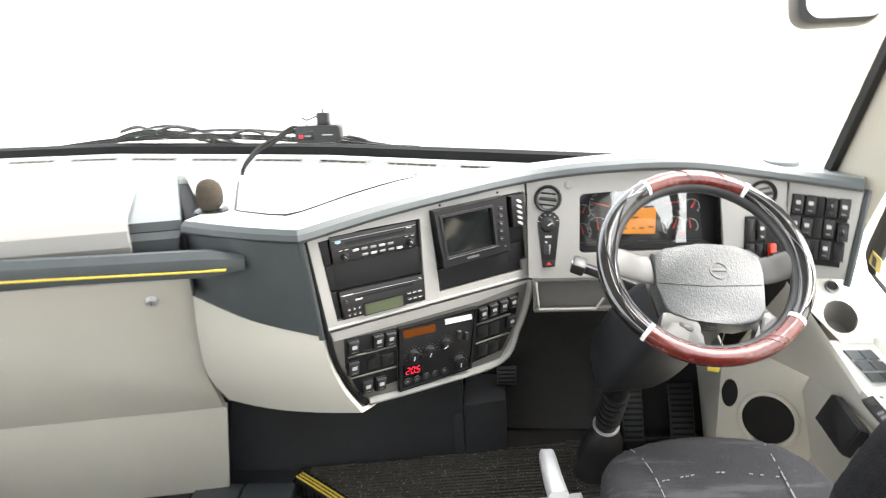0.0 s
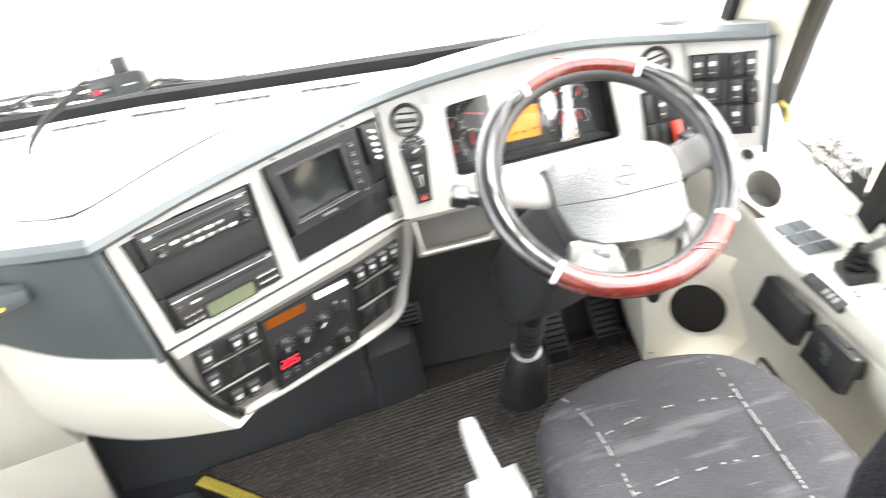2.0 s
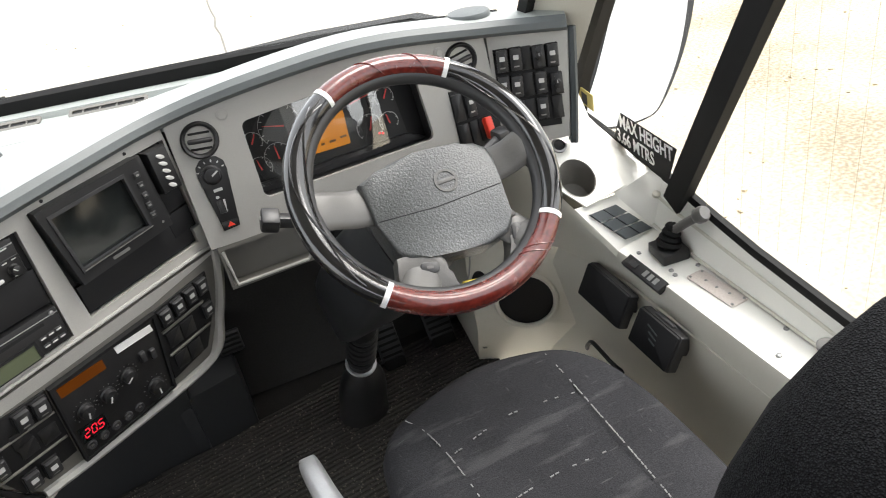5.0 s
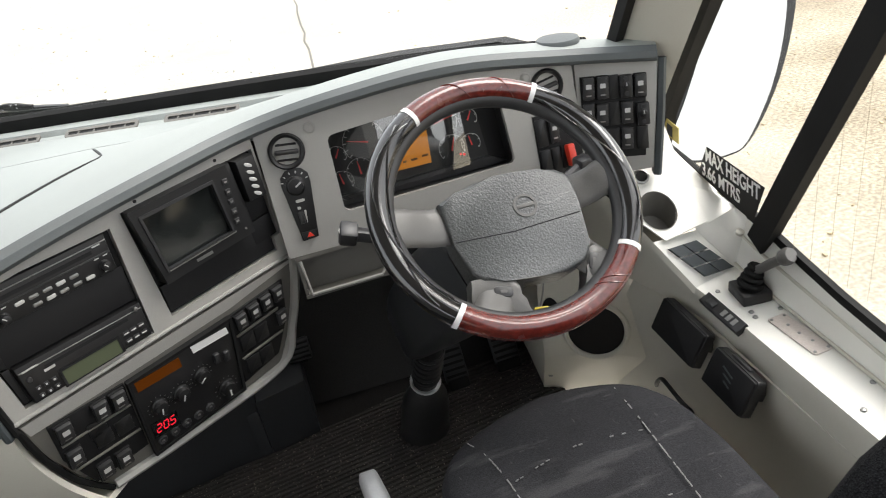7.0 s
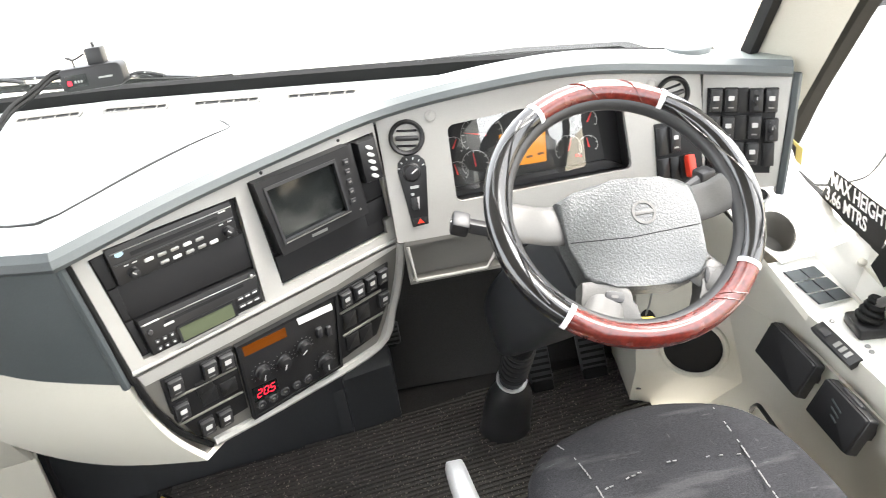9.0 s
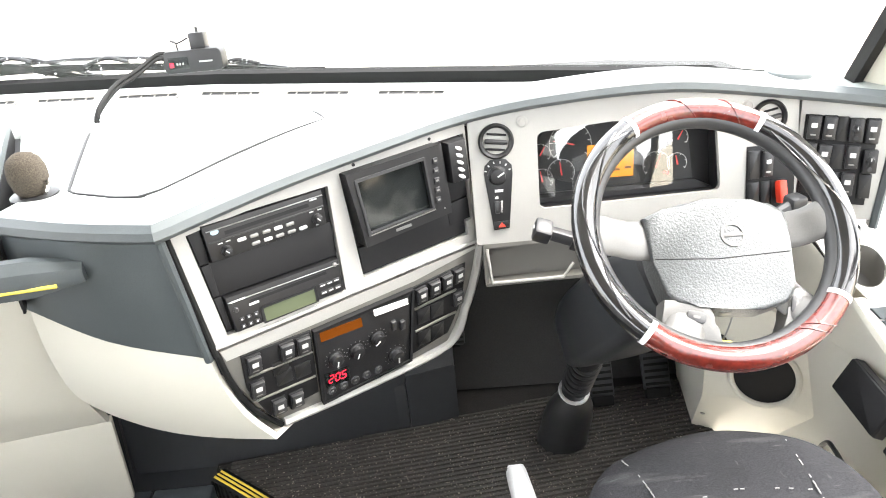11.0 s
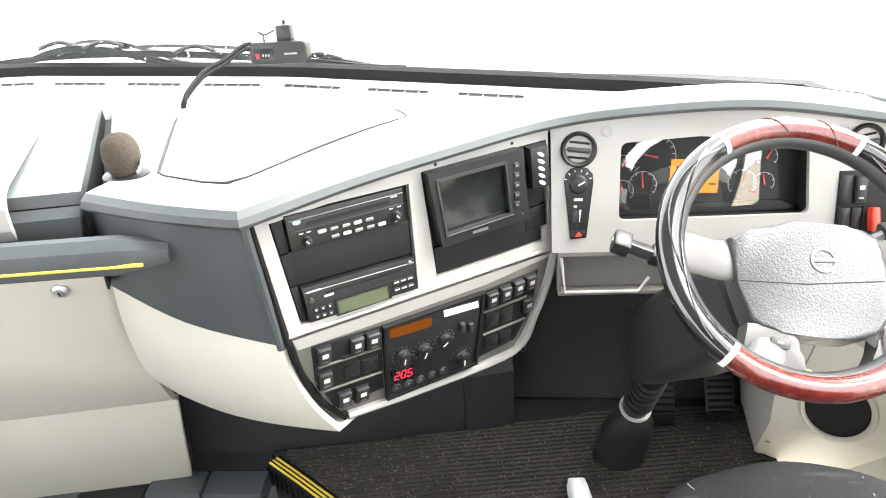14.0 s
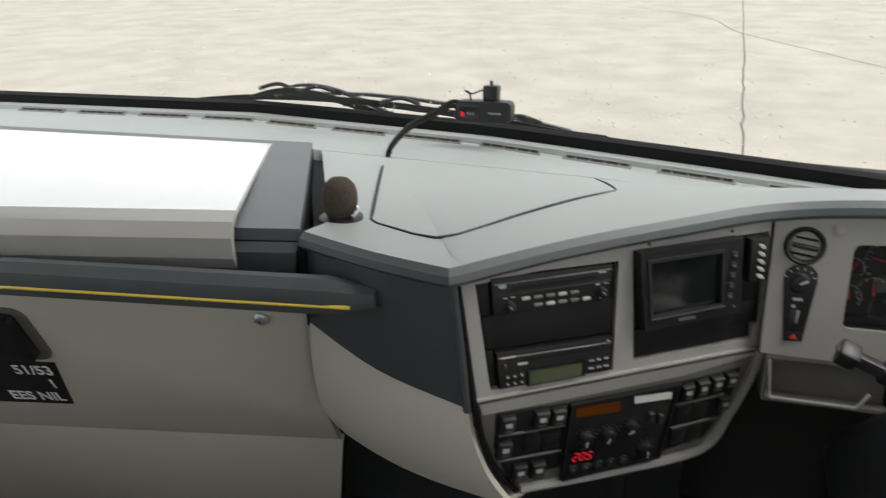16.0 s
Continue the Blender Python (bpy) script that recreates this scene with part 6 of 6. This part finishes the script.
def build_floor_items():
    gs = thing("gear_selector", "silver gear selector lever on a floor tower", "gear selector")
    part("housing", prism([(0.206, 1.232), (0.300, 1.250), (0.322, 1.10), (0.326, 0.96), (0.208, 0.96), (0.203, 1.10)], 0.34, 0.452, None, 0.010), M_SILVER, gs)
    part("grip", sweep(smooth_path([(0.252, 1.222, 0.455), (0.244, 1.27, 0.462), (0.238, 1.32, 0.468), (0.236, 1.345, 0.468)], 5), lambda t: [(x, y) for x, y in rounded(0.042 - 0.008 * t, 0.034 - 0.006 * t, 0.012, 4)]), M_SILVER, gs)
    part("grip_end", slab((0.030, 0.012, 0.024), pose(0.236, 1.348, 0.468), 0.005), M_SILVER, gs)
    part("catch", slab((0.012, 0.026, 0.010), pose(0.312, 1.17, 0.452), 0.003), M_BLACK, gs)
    part("side_lever", tube([(0.318, 1.18, 0.42), (0.345, 1.15, 0.40), (0.35, 1.12, 0.38)], 0.007), M_STEEL, gs)
    part("tower", block(0.215, 0.315, 0.97, 1.20, 0.004, 0.345, bevel=0.01), M_BLACK, gs)
    # step nosing round the stairwell
    ns = thing("step_nosing", "black step nosing with yellow grip stripes", "nosing")
    edge = [Vector((x, y, 0.0)) for x, y in ((-0.488, 1.898), (-0.36, 1.795), (-0.225, 1.675), (-0.105, 1.525), (-0.03, 1.35), (-0.012, 1.1), (-0.012, 0.3))]
    line = smooth_path(edge, 8)
    part("tread", sweep(line, [(-0.022, 0.004), (0.012, 0.004), (0.012, -0.045), (0.018, -0.045), (0.019, 0.008), (0.014, 0.013), (-0.022, 0.013)]), M_RUBBER, ns)
    for off in (0.011, 0.000, -0.011):
        part("stripe", sweep(line, [(off - 0.0035, 0.0125), (off + 0.0035, 0.0125), (off + 0.0025, 0.0145), (off - 0.0025, 0.0145)]), M_YELLOW, ns, "worn yellow stripe")
    b = bmesh.new()
    for k, p in enumerate(line[:-1]):
        q = line[k + 1]
        n = max(1, int((q - p).length / 0.014))
        for j in range(n):
            c = p.lerp(q, j / n)
            d = (q - p).normalized()
            side = d.cross(UP)
            slab((0.007, 0.006, 0.05), Matrix.Translation(c + side * 0.021 + Vector((0, 0, -0.022))) @ pose(0, 0, 0, 0, 0, math.degrees(math.atan2(d.y, d.x))), bm=b)
    part("serration", b, M_RUBBER, ns, smooth=False)
    rs = [[p + Vector((0.0, 0.0, z)) for p in line] for z in (-0.04, -0.37)]
    tagged(finish("stair_riser", sheet(rs, 0.01), M_CARPET), "dark riser of the entrance steps", "riser", kind="structure")
    # grey sill blocks at the foot of the locker
    for x0, x1 in ((-0.80, -0.655), (-0.650, -0.495)):
        sill = thing("sill_block", "slate plastic sill cover at the foot of the locker", "sill cover", group="sill covers")
        part("cover", block(x0, x1, 1.79, 1.875, -0.055, 0.002, bevel=0.006), M_SLATE, sill)
    lc = thing("low_step", "dark carpeted step below the locker", "step")
    part("carpet", block(-1.5, -0.81, 1.55, 1.93, -0.30, -0.012, bevel=0.01), M_CARPET, lc)
    part("edging", block(-1.25, -0.98, 1.70, 1.93, -0.014, -0.004, bevel=0.003), M_SLATE, lc)
    # boxed cover and pedals
    bx = thing("footwell_box", "black moulded box on the footwell floor", "box")
    part("cover", prism([(0.020, 2.005), (0.150, 2.035), (0.150, 2.20), (0.020, 2.20)], 0.0, 0.185, None, 0.008), M_KICK, bx)
    part("side", prism([(-0.14, 2.010), (0.016, 2.008), (0.016, 2.19), (-0.14, 2.19)], 0.0, 0.155, None, 0.008), M_KICK, bx)
    for x, w, z in ((0.545, 0.066, 0.10), (0.695, 0.075, 0.11)):
        pd = thing("foot_pedal", "black ribbed rubber foot pedal", "pedal", pose(x, 2.075, z, -32), "foot pedals")
        part("plate", slab((w, 0.016, 0.17), None, 0.005), M_KICK, pd)
        for k in range(9):
            part("rib", slab((w * 0.86, 0.006, 0.007), pose(0, -0.010, -0.07 + 0.0175 * k)), M_RUBBER, pd)
        part("hinge", slab((w * 0.9, 0.03, 0.03), pose(0, 0.0, -0.095), 0.006), M_RUBBER, pd)
    fp = thing("foot_pedal", "small black foot switch on the footwell wall", "pedal", pose(0.155, 2.13, 0.215, -20), "foot pedals")
    part("plate", slab((0.062, 0.02, 0.06), None, 0.005), M_KEY, fp)
    for k in range(4):
        part("rib", slab((0.055, 0.005, 0.005), pose(0, -0.012, -0.02 + 0.013 * k)), M_RUBBER, fp)
    part("bracket", slab((0.03, 0.09, 0.03), pose(0, 0.05, -0.025)), M_RUBBER, fp)
    fw = thing("footwell_wall", "dark sloping toe board below the dash", "toe board", kind="structure")
    part("board", sheet([[(0.15, 2.16, 0.0), (0.45, 2.15, 0.0), (0.80, 2.14, 0.0)], [(0.15, 2.28, 0.2), (0.45, 2.26, 0.2), (0.80, 2.20, 0.2)], [(0.15, 2.34, 0.7), (0.45, 2.28, 0.7), (0.82, 2.16, 0.7)], [(0.15, 2.30, 0.84), (0.45, 2.20, 0.84), (0.82, 2.05, 0.84)]], 0.02), M_TOE, fw)


# ---- driver's side ledge and wall ----
def build_side():
    side = thing("side_console", "cream moulded side console below the driver's window", "side console")
    left = [(0.795, 1.61, 0.742), (0.827, 1.541, 0.693), (0.850, 1.486, 0.654), (0.906, 1.434, 0.564), (0.914, 1.40, 0.558), (0.918, 1.0, 0.558), (0.918, 0.2, 0.558)]
    right = [(0.975, 1.66, 0.765), (0.962, 1.56, 0.708), (0.947, 1.500, 0.642), (1.001, 1.454, 0.569), (1.003, 1.40, 0.560), (0.995, 1.0, 0.560), (0.968, 0.2, 0.560)]
    rows = [[Vector(a).lerp(Vector(b), t) for t in (0, 0.06, 0.5, 0.94, 1)] for a, b in zip(left[2:], right[2:])]
    part("ledge", sheet(rows), M_LEDGE, side, "pale painted ledge with worn edge")
    b = bmesh.new()
    outer = []
    for p in right:
        y = p[1]
        outer.append([Vector(p), *(Vector(p).lerp(Vector((side_x(y) + 0.002, y, along([0.2, 1.0, 1.2, 1.3, 1.42, 1.66, 1.88], [0.606, 0.618, 0.636, 0.651, 0.671, 0.658, 0.646], y))), t) for t in (0.12, 0.5, 1.0))])
    sheet(outer, bm=b)
    part("sill_slope", b, M_LEDGE, side)
    for t in (0.06, 0.62):
        line = [r[0].lerp(r[-1], t) + Vector((-0.002, 0, 0.001)) for r in outer[3:]]
        part("sill_ridge", sweep(line, circle(0.0032, 6)), M_CREAM, side)
    U = plane_frame((0.885, 1.528, 0.690), (1, 0, 0), (0, 1, 0.78))
    cut = [(0.034 * math.cos(2 * math.pi * k / 28), 0.039 * math.sin(2 * math.pi * k / 28)) for k in range(28)]
    part("cup_panel", holed([(-0.012, -0.060), (0.081, -0.048), (0.079, 0.04), (0.094, 0.17), (-0.088, 0.12), (-0.059, 0.016)], [cut], -0.004, 0.0, U), M_LEDGE, side, "cream panel with cup opening")
    part("front_filler", sheet([[(0.975, 1.66, 0.765), (0.99, 1.70, 0.70), (1.07, 1.83, 0.66)], [(0.965, 1.60, 0.72), (1.0, 1.64, 0.66), (1.06, 1.70, 0.652)]]), M_CREAM, side)
    skirt = []
    for (x, y, z), (mx, my), in zip(left, ((0.735, 1.745), (0.80, 1.705), (0.866, 1.60), (0.904, 1.47), (0.912, 1.40), (0.912, 1.0), (0.912, 0.2))):
        a = Vector((x, y, z))
        m2 = Vector((mx, my, 0.50))
        skirt.append([a, a + Vector((-0.004, 0.0, -0.012)), a.lerp(m2, 0.5) + Vector((-0.003, 0.0, 0.0)), m2])
    part("ledge_skirt", sheet(skirt), M_CREAM, side)
    wall = [[(0.912, y, z) for y in (1.80, 1.47, 1.0, 0.2)] for z in (0.50, 0.25, -0.02)]
    wall[0][0] = (0.866, 1.60, 0.50)
    wall[0][1] = (0.904, 1.47, 0.50)
    part("side_panel", sheet(wall, -0.02), M_CREAM, side, "cream side panel")
    bn = plane_frame((0.72, 1.75, 0.0), (1, -0.55, 0), (0, 0, 1))

    def leaned(b):
        """The foot of the panel runs forward into the footwell."""
        for v in b.verts:
            k = max(0.0, 0.24 - v.co.z)
            v.co.x, v.co.y = v.co.x + 0.18 * k, v.co.y + 0.68 * k
        return b

    hole = [(0.112 + 0.066 * math.cos(2 * math.pi * k / 28), 0.322 + 0.072 * math.sin(2 * math.pi * k / 28)) for k in range(28)]
    part("bin_panel", leaned(holed([(-0.012, 0.24), (-0.012, -0.02), (0.222, -0.02), (0.222, 0.24), (0.222, 0.40), (0.185, 0.502), (0.015, 0.502), (-0.008, 0.47), (-0.012, 0.42)], [hole], -0.012, 0.0, bn)), M_CREAM, side, "cream panel with round opening")
    part("bin_well", leaned(lathe([(0.03, -0.13), (0.060, -0.125), (0.066, -0.012), (0.0665, -0.001)], bn @ pose(0.112, 0.322, 0) @ Matrix.Diagonal((1, 1.09, 1, 1)), 28)), M_MATT, side, "black round bin")
    ring = [bn @ Vector((0.112 + 0.070 * math.cos(2 * math.pi * k / 32), 0.322 + 0.076 * math.sin(2 * math.pi * k / 32), 0.002)) for k in range(32)]
    part("bin_rim", leaned(sweep(ring, circle(0.007, 8), closed=True, up=bn.col[2].to_3d())), M_CREAM, side)
    part("bin_neck", sheet([[(0.712, 1.757, 0.49), (0.74, 2.2, 0.49)], [(0.712, 1.757, 0.24), (0.76, 2.2, 0.24)], [(0.757, 1.925, -0.01), (0.79, 2.2, -0.01)]], -0.006), M_CREAM, side)
    part("reflector", leaned(lathe([(0.020, 0), (0.020, 0.004), (0.016, 0.006)], bn @ pose(0.014, 0.375, 0) @ Matrix.Diagonal((1, 2.0, 1, 1)), 20)), M_MATT, side)
    part("panel_screw", leaned(lathe([(0.006, 0), (0.005, 0.003)], bn @ pose(0.005, 0.11, 0), 12)), M_STEEL, side)
    # cup holder and socket on the raised front
    cup = thing("cup_holder", "grey moulded cup holder recess in the ledge", "cup holder", U)
    b = bmesh.new()
    rings = []
    for rr, h, sh in ((0.0355, 0.0015, 0.0), (0.0338, 0.0, 0.0), (0.033, -0.02, -0.008), (0.032, -0.05, -0.02), (0.030, -0.053, -0.02), (0.004, -0.053, -0.02)):
        rings.append([b.verts.new((rr * math.cos(2 * math.pi * k / 28), rr * 1.15 * math.sin(2 * math.pi * k / 28) + sh, h)) for k in range(28)])
    for r0, r1 in zip(rings, rings[1:]):
        for k in range(28):
            b.faces.new((r0[k], r0[(k + 1) % 28], r1[(k + 1) % 28], r1[k]))
    b.faces.new(rings[-1])
    # well coloured darker than the ledge for the shade inside it
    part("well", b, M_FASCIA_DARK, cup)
    so = thing("power_socket", "black and chrome power socket in the ledge", "socket", plane_frame((0.884, 1.586, 0.737), (1, 0, 0), (0, 1, 0.78)))
    part("collar", lathe([(0.0155, -0.004), (0.0155, 0.003), (0.012, 0.004), (0.0105, 0.001)], None, 24), M_STEEL, so)
    part("bore", lathe([(0.0108, 0.002), (0.004, 0.0022)], None, 20), M_MATT, so)
    # six-key pad
    kp = thing("key_pad", "dark grey pad of six blank keys on the ledge", "key pad")
    a, b2, c, d = Vector((0.872, 1.4785, 0.6365)), Vector((0.935, 1.486, 0.6315)), Vector((0.996, 1.4515, 0.5685)), Vector((0.930, 1.4435, 0.5735))
    nrm = (b2 - a).cross(d - a).normalized()
    if nrm.z < 0:
        nrm = -nrm
    for i in range(3):
        for j in range(2):
            def q(s, t):
                return a.lerp(b2, s).lerp(d.lerp(c, s), t)
            s0, s1, t0, t1 = j / 2 + 0.02, (j + 1) / 2 - 0.02, i / 3 + 0.02, (i + 1) / 3 - 0.02
            k = bmesh.new()
            lo = [q(s, t) + nrm * -0.002 for s, t in ((s0, t0), (s1, t0), (s1, t1), (s0, t1))]
            hi = [p + nrm * 0.008 for p in lo]
            v0, v1 = [k.verts.new(p) for p in lo], [k.verts.new(p) for p in hi]
            k.faces.new(v0)
            k.faces.new(v1)
            for n in range(4):
                k.faces.new((v0[n], v0[(n + 1) % 4], v1[(n + 1) % 4], v1[n]))
            part("pad_key", k, M_SLATE, kp, smooth=False)
    # mirror joystick
    js = thing("control_stick", "black control joystick with ribbed boot on the ledge", "joystick", pose(0.975, 1.372, 0.560, 0, 0, -8))
    part("base", slab((0.055, 0.060, 0.022), pose(0, 0, 0.010), 0.004), M_BLACK, js)
    for k in range(4):
        part("boot_ring", lathe([(0.022 - 0.003 * k, -0.005), (0.024 - 0.003 * k, 0), (0.021 - 0.003 * k, 0.005)], pose(0.004 * k, 0.002 * k, 0.027 + 0.009 * k, 0, 18, 0), 18), M_RUBBER, js)
    part("stick", tube([(0.010, 0.0, 0.050), (0.022, -0.022, 0.075), (0.032, -0.046, 0.098)], 0.0085, 12), M_SPOKE, js, "grey plastic stick")
    dr = Vector((0.012, -0.027, 0.026)).normalized().to_track_quat("Z", "Y").to_matrix().to_4x4()
    part("tip", lathe([(0.010, -0.004), (0.0145, 0.002), (0.0150, 0.014), (0.012, 0.021)], Matrix.Translation((0.031, -0.044, 0.097)) @ dr, 18), M_SPOKE, js, "shiny grey end cap")
    # plate, screws, valve
    pl = thing("cover_plate", "worn pinkish metal cover plate screwed to the ledge", "cover plate", pose(0.976, 1.243, 0.5605, 0, 0, 3))
    part("plate", prism(rounded(0.036, 0.112, 0.005), 0, 0.002, None, 0.0008), M_PINK, pl)
    for x, y in ((-0.013, 0.05), (0.013, 0.05), (-0.013, -0.05), (0.013, -0.05), (0.0, 0.026), (0.0, 0.0), (0.004, -0.026)):
        part("screw", lathe([(0.003, 0), (0.0022, 0.0012)], pose(x, y, 0.002), 8), M_STEEL, pl)
    for x, y in ((0.935, 1.41), (0.990, 1.425), (0.945, 1.315), (0.995, 1.315), (0.992, 1.10), (0.940, 1.06), (0.948, 1.33), (0.996, 0.90)):
        s = thing("ledge_screw", "small domed screw in the ledge", "screw", pose(x, y, 0.5595), "ledge screws")
        part("head", lathe([(0.005, 0), (0.004, 0.0022), (0.002, 0.003)], None, 12), M_STEEL, s)
    va = thing("parking_valve", "black push-pull parking brake knob on the ledge", "valve", pose(0.972, 1.003, 0.5595))
    part("base", lathe([(0.023, 0), (0.023, 0.006), (0.020, 0.012), (0.017, 0.018), (0.014, 0.022)], None, 24), M_RUBBER, va)
    part("stem", lathe([(0.008, 0.02), (0.008, 0.040)], None, 12), M_STEEL, va)
    part("cap", lathe([(0.010, 0.036), (0.016, 0.041), (0.016, 0.047), (0.011, 0.050)], None, 20), M_SPOKE, va)
    # boxes and display on the side panel
    for y0, y1, lab in ((1.349, 1.489, "black plastic loudspeaker box on the side panel"), (1.206, 1.318, "black plastic control box on the side panel")):
        bx = thing("wall_box", lab, "box")
        m = plane_frame((0.872, y1, 0.524), (0, -1, 0), (0.44, 0, 0.897))
        w, h = y1 - y0, 0.072
        part("case", prism(rounded(w, h, 0.005, cx=w / 2, cy=-h / 2), -0.022, -0.004, m, 0.002), M_BLACK, bx)
        part("mount", slab((w * 0.6, h * 0.5, 0.036), m @ pose(w / 2, -h * 0.45, -0.040)), M_BLACK, bx)
        part("lid", prism(rounded(w - 0.004, h - 0.004, 0.004, cx=w / 2, cy=-h / 2), -0.0035, 0.002, m, 0.002), M_MATT, bx)
        if y0 < 1.3:
            part("clip", slab((0.05, 0.006, 0.010), m @ pose(0.055, 0.001, -0.014), 0.002), M_KEY, bx)
            for k in range(3):
                part("print_bar", slab((0.030 - 0.006 * k, 0.003, 0.001), m @ pose(0.05 + 0.004 * k, -0.022 - 0.010 * k, 0.0022, 0, 0, -12)), M_SLATE, bx)
    ds = thing("counter_display", "small dark counter display set in the ledge edge", "display")
    m = plane_frame((0.919, 1.412, 0.5625), (0, -1, 0), (0.9, 0, 0.42))
    part("plate", prism([(0, -0.024), (0.112, -0.024), (0.112, 0.0), (0, 0.0)], -0.010, 0.002, m, 0.001), M_BLACK, ds)
    part("button", slab((0.022, 0.012, 0.003), m @ pose(0.026, -0.012, 0.003), 0.001), M_KEY, ds)
    for k in range(3):
        part("digit_bar", slab((0.009, 0.013, 0.001), m @ pose(0.062 + 0.015 * k, -0.012, 0.0025)), M_STEEL, ds)
    bolt = thing("sill_bolt", "pale domed bolt on the window sill", "bolt", pose(1.010, 1.455, 0.640, 20, 0, 0))
    part("head", lathe([(0.008, -0.004), (0.008, 0.002), (0.005, 0.004)], None, 14), M_CREAM, bolt)
    dr = thing("pull_loop", "black loop handle at the foot of the side panel", "handle")
    part("loop", tube([(0.913, 1.60, 0.195), (0.900, 1.575, 0.228), (0.898, 1.552, 0.256), (0.898, 1.525, 0.258), (0.900, 1.47, 0.25), (0.913, 1.45, 0.235)], 0.005), M_BLACK, dr)


build_wheel()
build_column()
build_seat()
build_floor_items()
build_side()
